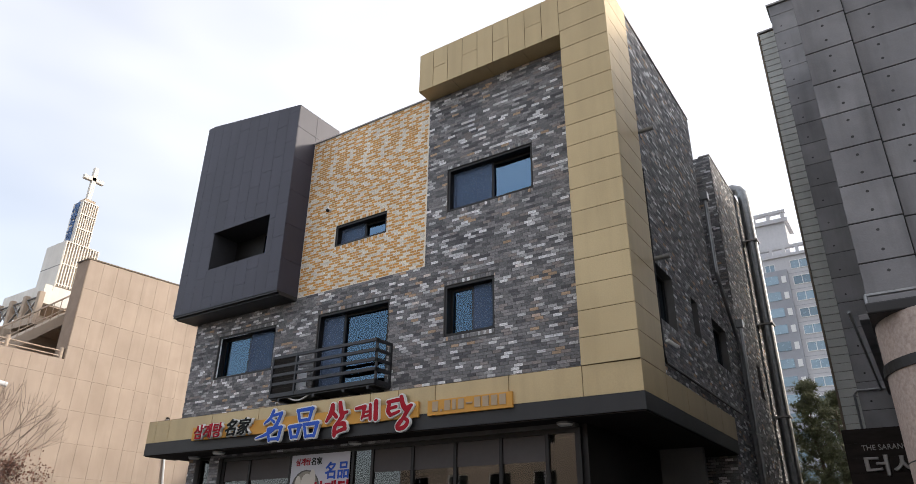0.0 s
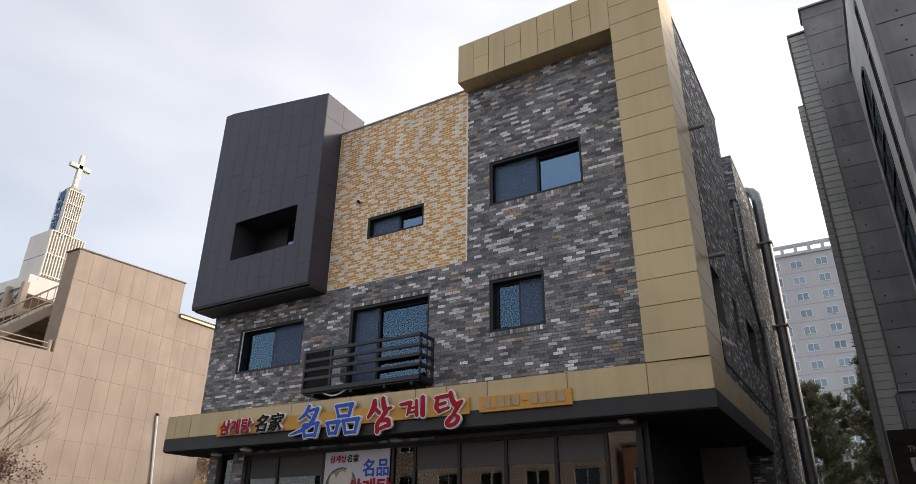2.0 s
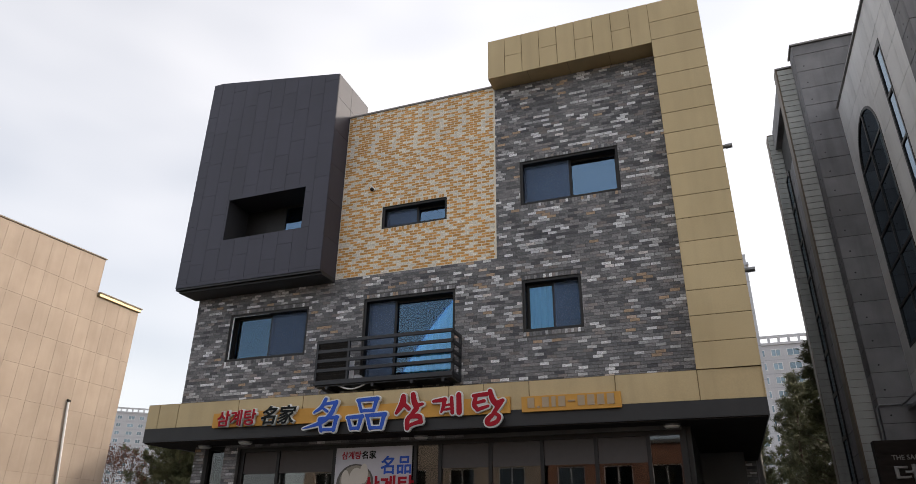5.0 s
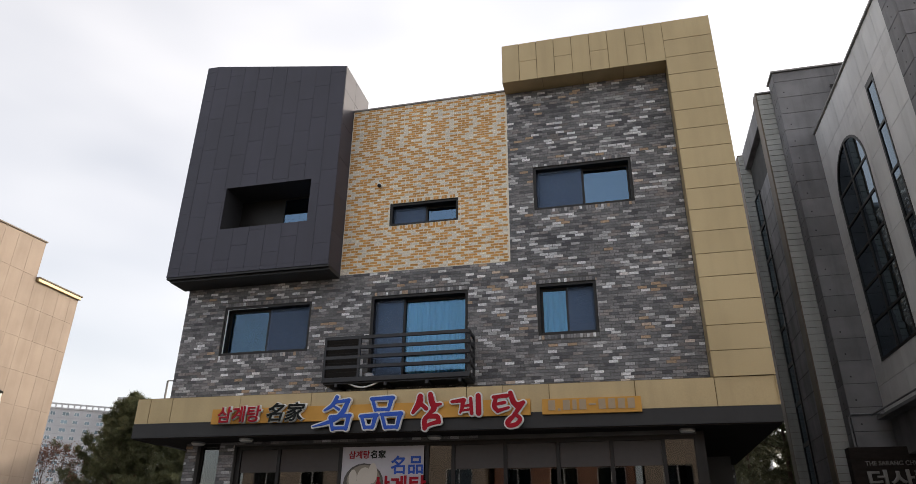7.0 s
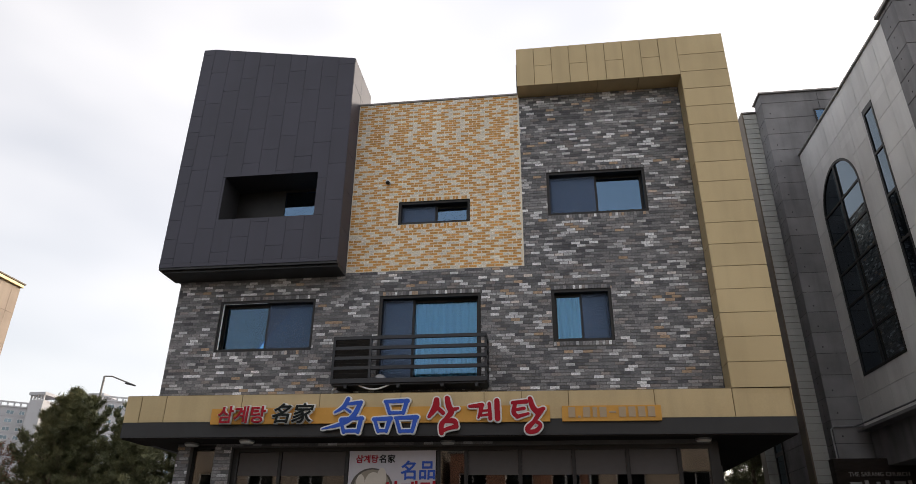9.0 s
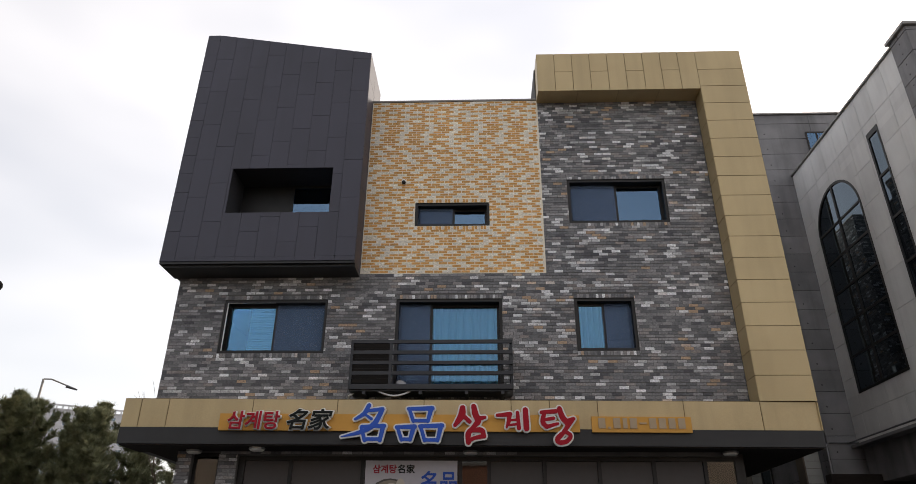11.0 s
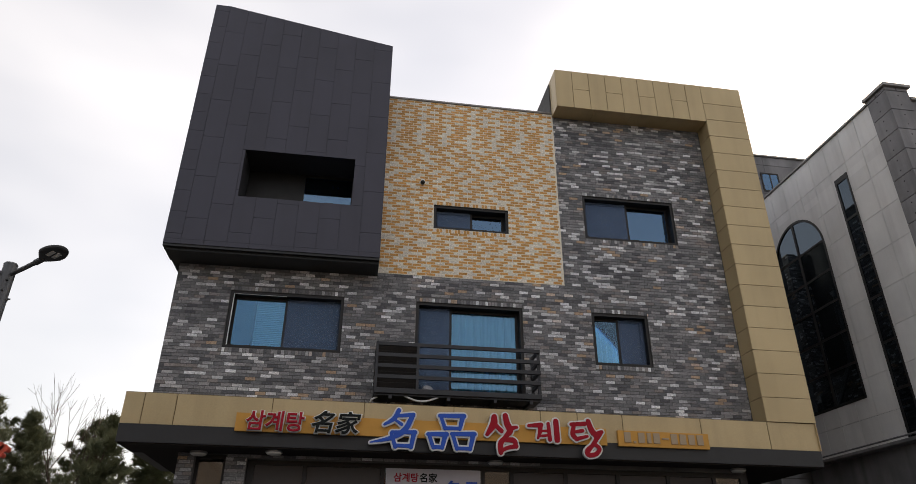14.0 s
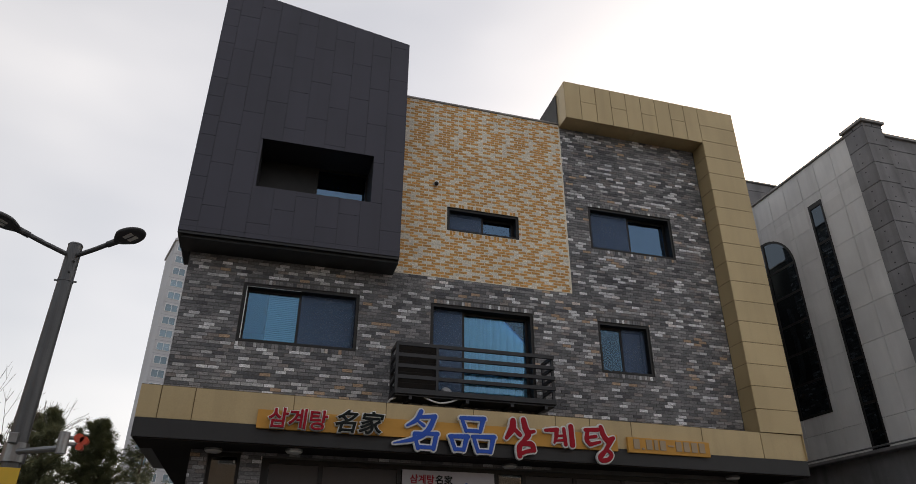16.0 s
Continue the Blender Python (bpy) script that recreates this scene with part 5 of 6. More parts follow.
disc("printed_bowl", -11.75, 2.85, 0.44, 0.40, M_BOWL, 0.002)
disc("printed_broth", -11.74, 2.90, 0.37, 0.32, M_BROTH, 0.003)
disc("printed_food", -11.72, 2.95, 0.17, 0.22, M_CHICKEN, 0.0035)
disc("printed_food", -11.92, 2.80, 0.14, 0.11, M_CHICKEN, 0.0036)
disc("printed_herb", -11.62, 2.74, 0.10, 0.07, M_GREENPRINT, 0.0038)
disc("printed_food", -11.55, 3.05, 0.10, 0.20, M_CHICKEN, 0.004)
disc("printed_food", -11.98, 2.95, 0.09, 0.18, M_CHICKEN, 0.004)
words("poster_red_small", "삼계탕", 0.17, (-12.10, GYS - 0.066, 3.36), M_RED, poster, deep=0.002, fat=0.004)
words("poster_black_small", "名家", 0.17, (-11.62, GYS - 0.066, 3.36), M_BLACK, poster, deep=0.002, fat=0.004)
words("poster_blue", "名品", 0.38, (-11.17, GYS - 0.066, 3.06), M_BLUE, poster, deep=0.002, fat=0.008, stretch=0.95)
words("poster_red", "삼계탕", 0.44, (-11.55, GYS - 0.066, 2.62), M_RED, poster, deep=0.002, fat=0.012, stretch=0.95)
for x0, x1, z0, z1, m, lab in ((-13.62, -12.75, 2.72, 2.86, M_WHITE, "white notice strip with bars of small print"), (-9.5, -8.9, 2.5, 2.72, M_GREENPRINT, "green printed sticker on the shop glass"), (-7.6, -6.8, 2.48, 2.7, M_WHITE, "white printed strip on the shop glass"), (-14.3, -13.9, 2.5, 2.7, M_GREENPRINT, "green printed sticker on the shop glass")):
    st = thing("window_notice", cube(x0, x1, GYS - 0.008, GYS - 0.002, z0, z1), m, lab, "notice")
    for k in range(2):
        part("print_bar", cube(x0 + 0.06, x1 - 0.06, GYS - 0.011, GYS - 0.008, z0 + 0.025 + k * 0.065, z0 + 0.055 + k * 0.065), M_BLACK if m is M_WHITE else M_WHITE, st)
part("shop_back_wall", cube(-15.64, -5.12, 14.6, 14.7, 0, 4.0), M_INSIDE, building)
part("shop_floor", cube(-15.64, -5.05, YF + 0.3, 15.6, 0, 0.03), M_INSIDE, building)
# Passage walls in near-black frame colour: the passage's shade is put into it.
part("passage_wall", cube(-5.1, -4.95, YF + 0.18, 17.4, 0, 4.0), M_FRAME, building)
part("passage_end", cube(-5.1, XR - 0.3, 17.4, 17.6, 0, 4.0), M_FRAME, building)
side_door = tagged(part("entrance_door", pierced(DOOR[0], DOOR[1], 0, 3.73, [(DOOR[0] + 0.06, DOOR[1] - 0.06, 0.1, 2.6), (DOOR[0] + 0.06, DOOR[1] - 0.06, 2.7, 3.66)], lambda u, v, d: (u, YF + 0.12 + d, v), 0.06), M_FRAME), "dark-framed glazed entrance door between brick piers", "door", "", "structure")
part("pane", cube(DOOR[0] + 0.06, DOOR[1] - 0.06, YF + 0.146, YF + 0.154, 0.08, 3.68), M_GLASS_SHOP, side_door)

# ---- small fittings on the walls ----
cctv = base("security_camera", (-11.75, YF - 0.012, 9.78), "small white dome security camera on ochre brick", "camera")
part("mount", rod(bmesh.new(), (-11.75, YF - 0.012, 9.81), (-11.75, YF - 0.12, 9.80), 0.05, None, 12), M_WHITE, cctv)
bm = bmesh.new()
bmesh.ops.create_uvsphere(bm, u_segments=14, v_segments=8, radius=0.05, matrix=Matrix.Translation((-11.75, YF - 0.10, 9.775)))
part("dome", bm, M_FRAME, cctv)
for x, y, z in ((-3.40, 12.45, 9.93), (-3.40, 12.45, 6.93)):
    sp = base("vent_pipe", (XR, y, z), "short round metal vent pipe through the brick side wall", "pipe", "vent pipes")
    part("pipe", rod(bmesh.new(), (XR - 0.1, y, z), (XR + 0.38, y, z + 0.02), 0.045, None, 14), M_CAP, sp)
    part("collar", rod(bmesh.new(), (XR + 0.24, y, z + 0.012), (XR + 0.38, y, z + 0.02), 0.055, None, 14), M_STEEL, sp)
cctv2 = base("security_camera", (XR, 12.75, 5.32), "small white bullet security camera on the brick side wall", "camera")
part("arm", rod(bmesh.new(), (XR - 0.02, 12.75, 5.35), (XR + 0.12, 12.75, 5.32), 0.02, None, 8), M_WHITE, cctv2)
part("housing", rod(bmesh.new(), (XR + 0.06, 12.68, 5.33), (XR + 0.16, 12.95, 5.26), 0.04, None, 12), M_WHITE, cctv2)
conduit = thing("conduit", tube(bmesh.new(), [(XR + 0.05, 12.42, 9.0), (XR + 0.05, 12.42, 5.0), (XR + 0.05, 12.5, 4.86), (XR + 0.05, 18.6, 4.86)], 0.025, 8), M_FRAME, "thin dark conduit along the brick side wall", "pipe")


def downpipe(y, top, path, label):
    d = base("downpipe", (XR, y, 0), label, "pipe", "downpipes")
    part("hopper", cube(XR + 0.0, XR + 0.2, y - 0.11, y + 0.11, top - 0.12, top + 0.12, 0.015), M_STEEL, d)
    part("pipe", tube(bmesh.new(), [(XR + 0.1, a, b) for a, b in path], 0.05, 10), M_STEEL, d)
    part("pipe", tube(bmesh.new(), [(XR + 0.1, a + 0.14, b) for a, b in path], 0.035, 10), M_STEEL, d)
    for z in (path[-1][1] + 1.5, path[-1][1] + 4.4):
        part("bracket", cube(XR, XR + 0.17, path[-1][0] - 0.08, path[-1][0] + 0.24, z, z + 0.04), M_STEEL, d)
    return d


downpipe(17.85, 10.8, [(17.85, 10.7), (17.85, 8.5), (17.95, 8.3), (19.3, 6.9), (19.35, 6.6), (19.35, 0.1)], "steel downpipe with a hopper head bending across brick")
downpipe(19.85, 7.6, [(19.85, 7.5), (19.85, 0.1)], "straight steel downpipe with a box hopper")
duct = base("flue_duct", (XR + 0.3, 23.6, 0), "tall shiny spiral steel flue duct with an elbow at the top", "duct")
pts = [(XR - 0.3, 23.5, 13.7), (XR - 0.05, 23.5, 13.7), (XR + 0.14, 23.5, 13.62), (XR + 0.25, 23.5, 13.45), (XR + 0.28, 23.5, 13.2), (XR + 0.28, 23.5, 0)]
part("duct", tube(bmesh.new(), pts, 0.19, 18), M_STEEL, duct)
for k in range(34):
    part("seam", rod(bmesh.new(), (XR + 0.28, 23.5, 0.3 + k * 0.385), (XR + 0.28, 23.5, 0.32 + k * 0.385), 0.196, None, 18), M_STEEL, duct)
for z in (2.5, 5.5, 8.5, 11.5):
    part("bracket", cube(XR, XR + 0.5, 23.26, 23.74, z, z + 0.05), M_CAP, duct)
flue = base("slim_flue", (XR + 0.3, 24.2, 0), "slim ribbed steel flue beside the duct", "duct")
part("flue", tube(bmesh.new(), [(XR + 0.25, 24.25, 13.3), (XR + 0.25, 24.25, 0)], 0.09, 12), M_STEEL, flue)
part("cowl", rod(bmesh.new(), (XR + 0.25, 24.25, 13.25), (XR + 0.25, 24.25, 13.4), 0.12, 0.06, 12), M_STEEL, flue)
for k in range(30):
    part("rib", rod(bmesh.new(), (XR + 0.25, 24.25, 0.4 + k * 0.42), (XR + 0.25, 24.25, 0.44 + k * 0.42), 0.10, None, 12), M_STEEL, flue)

# ---- street lamp ----
LP = Vector((-17.10, 6.39, 0))
street_lamp = base("street_lamp", (LP.x, LP.y, 0), "grey double-armed street lamp with flat oval heads", "street lamp")
part("pole", rod(bmesh.new(), (LP.x, LP.y, -0.0), (LP.x, LP.y, 5.0), 0.100, 0.074, 24), M_POLE, street_lamp)
part("pole_cap", rod(bmesh.new(), (LP.x, LP.y, 5.0), (LP.x, LP.y, 5.02), 0.078, 0.066, 24), M_POLE, street_lamp)
part("collar", rod(bmesh.new(), (LP.x, LP.y, 4.555), (LP.x, LP.y, 4.575), 0.081, None, 24), M_POLE, street_lamp)
part("bolt", rod(bmesh.new(), (LP.x - 0.11, LP.y, 4.57), (LP.x + 0.11, LP.y, 4.57), 0.012, None, 8), M_STEEL, street_lamp)
for x, z in ((0.03, 4.65), (0.045, 4.78)):
    part("bolt", rod(bmesh.new(), (LP.x + x, LP.y - 0.085, z), (LP.x + x, LP.y - 0.05, z), 0.011, None, 8), M_FRAME, street_lamp)
for s in (-1, 1):
    d = Vector((0.825 * s, -0.565, 0))
    part("arm", tube(bmesh.new(), [LP + d * 0.05 + Vector((0, 0, 4.87)), LP + d * 0.3 + Vector((0, 0, 4.91)), LP + d * 0.58 + Vector((0, 0, 4.965))], 0.027, 12), M_POLE, street_lamp)
    part("arm_socket", tube(bmesh.new(), [LP + d * 0.47 + Vector((0, 0, 4.942)), LP + d * 0.62 + Vector((0, 0, 4.972))], 0.036, 12), M_LAMP, street_lamp)
    turn = Matrix.Translation(LP + d * 0.735 + Vector((0, 0, 5.0))) @ Euler((0, radians(-14), math.atan2(d.y, d.x))).to_matrix().to_4x4()
    bm = bmesh.new()
    bmesh.ops.create_uvsphere(bm, u_segments=28, v_segments=12, radius=1.0)
    for v in bm.verts:
        taper = 1.0 if v.co.x > -0.2 else 1.0 + 0.62 * (v.co.x + 0.2)
        v.co = Vector((v.co.x, v.co.y * taper, v.co.z if v.co.z > 0 else max(v.co.z, -0.45)))
    bm.transform(turn @ Matrix.Diagonal((0.19, 0.145, 0.05, 1)))
    head = part("lamp_head", bm, M_LAMP, street_lamp)
    bm = bmesh.new()
    for k in (-1, 1):
        box(bm, -0.035, 0.075, k * 0.036 - 0.024, k * 0.036 + 0.024, -0.027, -0.020)
    bm.transform(turn)
    part("led_panel", bm, M_LENS, head, "pale lamp panel")
part("clamp", rod(bmesh.new(), (LP.x, LP.y, 2.66), (LP.x, LP.y, 2.84), 0.108, None, 24), M_STEEL, street_lamp)
part("clamp_lug", cube(LP.x - 0.05, LP.x + 0.03, LP.y - 0.15, LP.y - 0.09, 2.82, 2.92, 0.008), M_STEEL, street_lamp)
for z in (2.42, 2.56):
    part("strap", rod(bmesh.new(), (LP.x, LP.y, z), (LP.x, LP.y, z + 0.025), 0.097, None, 24), M_STEEL, street_lamp)
part("bracket_arm", rod(bmesh.new(), (LP.x, LP.y - 0.06, 2.75), (LP.x + 0.45, LP.y - 0.23, 2.78), 0.03, None, 12), M_STEEL, street_lamp)
part("bracket_knuckle", rod(bmesh.new(), (LP.x + 0.45, LP.y - 0.23, 2.73), (LP.x + 0.45, LP.y - 0.23, 2.93), 0.048, None, 16), M_STEEL, street_lamp)
beacon = base("warning_light", (LP.x + 0.55, LP.y - 0.2, 2.82), "red plastic warning light on a steel bracket", "warning light")
for z in (2.81, 2.87):
    part("body", cube(LP.x + 0.48, LP.x + 0.56, LP.y - 0.23, LP.y - 0.17, z, z + 0.03, 0.006), M_STEEL, beacon)
for x, z, r in ((0.58, 2.88, 0.045), (0.63, 2.86, 0.04), (0.60, 2.80, 0.034)):
    part("lens", rod(bmesh.new(), (LP.x + x, LP.y - 0.24, z), (LP.x + x, LP.y - 0.14, z), r, r * 0.8, 16), M_REDPLASTIC, beacon)
notice = thing("pole_notice", cube(LP.x - 0.11, LP.x + 0.12, LP.y - 0.118, LP.y - 0.100, 1.9, 2.6, 0.004), M_YELLOW, "yellow notice plate with dark bars strapped to the pole", "notice")
for k in range(5):
    part("print_bar", cube(LP.x - 0.08, LP.x + 0.09, LP.y - 0.122, LP.y - 0.118, 1.98 + k * 0.1, 2.02 + k * 0.1), M_FRAME, notice)

# ---- apartment blocks in the distance ----
def apartment(name, x0, x1, y, depth, top, cols, storeys, label, wall=None, turn=0.0, wide=1.6, sidecols=0, crown=True):
    """A slab block that faces the street: walls, storey bands, each window with its pane."""
    cx = (x0 + x1) / 2
    ap = base(name, (cx, y, 0), label, "apartment block")
    hw, wall = (x1 - x0) / 2, wall or M_APT
    part("wall", cube(cx - hw, cx + hw, y, y + depth, 0, top), wall, ap)
    part("roof", cube(cx - hw - 0.3, cx + hw + 0.3, y - 0.3, y + depth + 0.3, top, top + 0.5), M_APT, ap)
    step = 2.85
    pm, fm, cache = None, None, {}
    if crown:
        part("roof_beam", cube(cx - hw, cx + hw, y, y + 0.6, top + 1.6, top + 2.1), M_APT, ap)
        for k in range(int(hw) + 1):
            x = cx - hw + 0.3 + k * (2 * hw - 0.6) / int(hw)
            part("roof_post", cube(x - 0.25, x + 0.25, y, y + 0.5, top + 0.5, top + 1.6), M_APT, ap)
    for s in range(storeys):
        z = top - 2.4 - s * step
        part("storey_line", cube(cx - hw - 0.02, cx + hw + 0.02, y - 0.03, y, z - 0.75, z - 0.68), M_APT_GREY, ap)
        for off, w, h in cols:
            key = (w, h)
            if key not in cache:
                cache[key] = (mesh_of(pierced(0, w, 0, h, [(0.1, w / 2 - 0.05, 0.1, h - 0.1), (w / 2 + 0.05, w - 0.1, 0.1, h - 0.1)], lambda u, v, d: (u, -0.08 + d, v), 0.12), "window", M_WHITE),
                              mesh_of(cube(0.05, w - 0.05, -0.02, 0.03, 0.05, h - 0.05), "pane", M_GLASS_FAR))
            wo = new("window", cache[key][0])
            wo.parent, wo.location = ap, (x0 + off - cx, -0.01, z)
            po = new("pane", cache[key][1])
            po.parent, po.location = wo, (0, 0, 0)
        for k in range(sidecols):
            key = "side"
            if key not in cache:
                cache[key] = (mesh_of(cube(-0.08, 0.06, 0, 1.5, 0, 1.4), "window", M_WHITE), mesh_of(cube(0.0, 0.1, 0.1, 1.4, 0.1, 1.3), "pane", M_GLASS_FAR))
            wo = new("window", cache[key][0])
            wo.parent, wo.location = ap, (hw, 2.0 + k * 3.2, z)
            po = new("pane", cache[key][1])
            po.parent, po.location = wo, (0, 0, 0)
    ap.rotation_euler = (0, 0, radians(turn))
    return ap


apartment("apartment_block", -17.0, 4.3, 119, 11, 48.0, [(1.0, 1.6, 1.4), (5.0, 2.8, 1.6), (9.4, 1.8, 1.3), (13.2, 1.8, 1.3), (16.2, 1.7, 1.7), (18.4, 1.7, 1.7)], 15, "pale high-rise apartment block with rows of white-framed windows", sidecols=3)
wing = base("apartment_wing", (-14.8, 118.6, 0), "grey-blue apartment wing with glazed balcony bands", "apartment block")
part("wall", cube(-17.2, -12.6, 118.5, 118.96, 0, 45.6), M_APT_GREY, wing)
for s in range(14):
    part("balcony_glazing", cube(-16.8, -14.2, 118.40, 118.5, 43.2 - s * 2.85, 44.7 - s * 2.85), M_GLASS_FAR, wing)
    part("small_window", cube(-13.7, -13.0, 118.42, 118.5, 43.3 - s * 2.85, 44.5 - s * 2.85), M_WHITE, wing)
core = base("stair_tower", (-14.5, 124, 0), "pale apartment stair tower rising above the roof", "tower")
part("shaft", cube(-17.2, -11.8, 121.5, 127, 0, 55.5), M_APT, core)
part("crown_slab", cube(-17.8, -11.2, 121, 127.6, 55.5, 56.2), M_APT, core)
for x in (-17.0, -14.6, -12.2):
    part("crown_post", cube(x, x + 0.6, 121.4, 122, 56.2, 57.4), M_APT, core)
part("crown_beam", cube(-17.6, -11.4, 121.3, 122.2, 57.4, 57.9), M_APT, core)
apartment("apartment_block", 4.0, 22.0, 150, 10, 41.5, [(1.2, 1.8, 1.5), (4.2, 1.8, 1.5), (7.2, 2.4, 1.5), (11.2, 1.8, 1.5)], 12, "pale apartment block partly hidden behind another")
FAR_COLS = [(1.5 + 3.9 * k, 1.7 + 0.6 * (k % 3 == 1), 1.4) for k in range(11)]
apartment("apartment_block", -224.0, -179.0, 212, 14, 48.5, FAR_COLS, 16, "pale apartment block with a flat roof beyond pine trees", turn=38)
apartment("apartment_block", -181.0, -141.0, 245, 14, 54.5, FAR_COLS[:10], 16, "pale apartment block far behind pine trees", turn=30)
for x, y, h in ((-184.5, 219, 53.0), (-180.0, 244, 58.0)):
    t2 = base("stair_tower", (x, y, 0), "pale apartment stair tower with a flat crown", "tower")
    part("shaft", cube(x - 2.6, x + 2.6, y - 5, y + 3, 0, h - 2.6), M_APT, t2)
    part("crown_beam", cube(x - 3.1, x + 3.1, y - 5.5, y + 3.5, h - 1.0, h), M_APT, t2)
    for k in range(5):
        part("crown_post", cube(x - 2.6 + k * 1.2, x - 2.2 + k * 1.2, y - 5, y - 4.5, h - 2.6, h - 1.0), M_APT, t2)
apartment("apartment_block", -38.6, -29.0, 146, 12, 71.0, [(0.5, 2.6, 1.7), (4.2, 1.3, 1.6), (6.6, 2.2, 1.7)], 24, "slim pale high-rise apartment tower with blue windows", turn=16)
apartment("apartment_block", -242.0, -226.0, 194, 14, 46.0, [(2, 1.8, 1.4), (5.5, 1.8, 1.4), (9.5, 1.8, 1.4)], 13, "orange painted apartment block at the estate's edge", M_ORANGE_PAINT, turn=40, crown=False)


# ---- buildings across the street ----
def shophouse(x0, x1, y, h, mat, label, nx, nz):
    b = base("shophouse", ((x0 + x1) / 2, y, 0), label, "building")
    holes = []
    for i in range(nx):
        for j in range(nz):
            u = x0 + (x1 - x0) * (i + 0.5) / nx
            holes.append((u - 0.8, u + 0.8, 1.2 + 3.2 * j, 2.9 + 3.2 * j))
    part("wall", pierced(x0, x1, 0, h, holes, lambda u, v, d: (u, y - d, v), 0.3), mat, b)
    part("body", cube(x0 + 0.01, x1 - 0.01, y - 9, y - 0.32, 0, h - 0.05), M_TAN_WALL, b)
    part("roof_edge", cube(x0 - 0.1, x1 + 0.1, y - 9, y + 0.15, h, h + 0.2), M_CAP, b)
    for (a, c, d, e) in holes:
        f = part("window", pierced(a, c, d, e, [(a + 0.06, (a + c) / 2 - 0.03, d + 0.06, e - 0.06), ((a + c) / 2 + 0.03, c - 0.06, d + 0.06, e - 0.06)], lambda u, v, dd: (u, y - 0.12 - dd, v), 0.06), M_WHITE, b)
        part("pane", cube(a + 0.05, c - 0.05, y - 0.156, y - 0.15, d + 0.05, e - 0.05), M_GLASS_DARK, f)
    return b


M_REDBRICK = surface("red_brick_wall", (0.26, 0.12, 0.08), (0.34, 0.17, 0.11), 3, 50, 0.85, 0, 0.2)
shophouse(-30, -14.5, -15, 9.5, M_TAN_WALL, "tan rendered shop building across the street", 5, 3)
shophouse(-14, -6, -15.5, 7.2, M_REDBRICK, "low red brick house across the street", 3, 2)
shophouse(-5.5, 12, -15, 9.8, M_TAN_WALL, "tan rendered shop building across the street", 5, 3)


# ---- trees ----
def needle_tree(name, at, height, spread, seed, label, tufts=900, mat=None, category="pine tree", trunk_r=0.13, leaf=0.17, low=0.18):
    """A conifer: tapered trunk, whorled limbs, each carrying tufts of needles."""
    r = random.Random(seed)
    t = base(name, at, label, category, "trees")
    o = Vector(at)
    bm = bmesh.new()
    lean = Vector((r.uniform(-0.3, 0.3), r.uniform(-0.3, 0.3), 0))
    spine = [o + lean * (k / 8) ** 2 + Vector((0.08 * math.sin(k * 1.7 + seed), 0.08 * math.cos(k * 1.3 + seed), height * k / 8)) for k in range(9)]
    for k in range(8):
        rod(bm, spine[k], spine[k + 1], trunk_r * (1 - k / 8.6), trunk_r * (1 - (k + 1) / 8.6), 8)
    part("trunk", bm, M_BARK, t)
    limbs, tips = bmesh.new(), []
    n = int(height * 4.6)
    for i in range(n):
        f = low + (1 - low) * (i + r.random()) / n
        p = spine[min(7, int(f * 8))].lerp(spine[min(8, int(f * 8) + 1)], f * 8 - int(f * 8) if f < 1 else 0)
        a = i * 2.4 + r.uniform(-0.5, 0.5)
        ln = spread * (1 - f) ** 0.85 * r.uniform(0.6, 1.2) + 0.12
        prev = p
        for s in range(1, 4):
            q = p + Vector((math.cos(a + 0.12 * s * r.uniform(-1, 1)) * ln * s / 3, math.sin(a) * ln * s / 3, ln * (0.06 + 0.2 * s * s / 3) * r.uniform(0.6, 1.3)))
            rod(limbs, prev, q, 0.03 * (1 - s / 4), 0.03 * (1 - (s + 1) / 4.2), 5)
            if s > 1 or r.random() < 0.6:
                for m in range(3):
                    b = prev.lerp(q, r.random())
                    tips.append((b, q - prev))
                    e = b + Vector((r.gauss(0, 0.2), r.gauss(0, 0.2), r.uniform(0.0, 0.28))) * (0.5 + ln * 0.45)
                    rod(limbs, b, e, 0.008, 0.004, 3)
                    tips += [(e, e - b), (b.lerp(e, 0.6), e - b)]
            prev = q
        tips.append((prev, Vector((0, 0, 1))))
    tips += [(spine[8] + Vector((0, 0, -0.1 * k)), Vector((0, 0, 1))) for k in range(6)]
    tagged(part("limb", limbs, M_BARK, t), "", "", "", "stuff")
    verts, faces = [], []
    per = max(1, round(tufts / max(1, len(tips))))
    for p, d in tips:
        d = d.normalized() if d.length > 1e-4 else Vector((0, 0, 1))
        for _ in range(per):
            c = p - o + Vector((r.gauss(0, 0.07), r.gauss(0, 0.07), r.gauss(0, 0.07)))
            for k in range(9):
                w = (d * 0.9 + Vector((r.gauss(0, 0.65), r.gauss(0, 0.65), r.gauss(0.25, 0.5)))).normalized()
                sd = w.orthogonal().normalized() * 0.011
                n0, L = len(verts), leaf * r.uniform(0.7, 1.25)
                verts += [c - sd, c + sd, c + w * L]
                faces.append((n0, n0 + 1, n0 + 2))
    me = bpy.data.meshes.new("crown")
    me.from_pydata([tuple(v) for v in verts], [], faces)
    me.materials.append(mat or M_NEEDLE)
    cr = new("crown", me)
    cr.parent = t
    tagged(cr, "", "", "", "stuff")
    return t


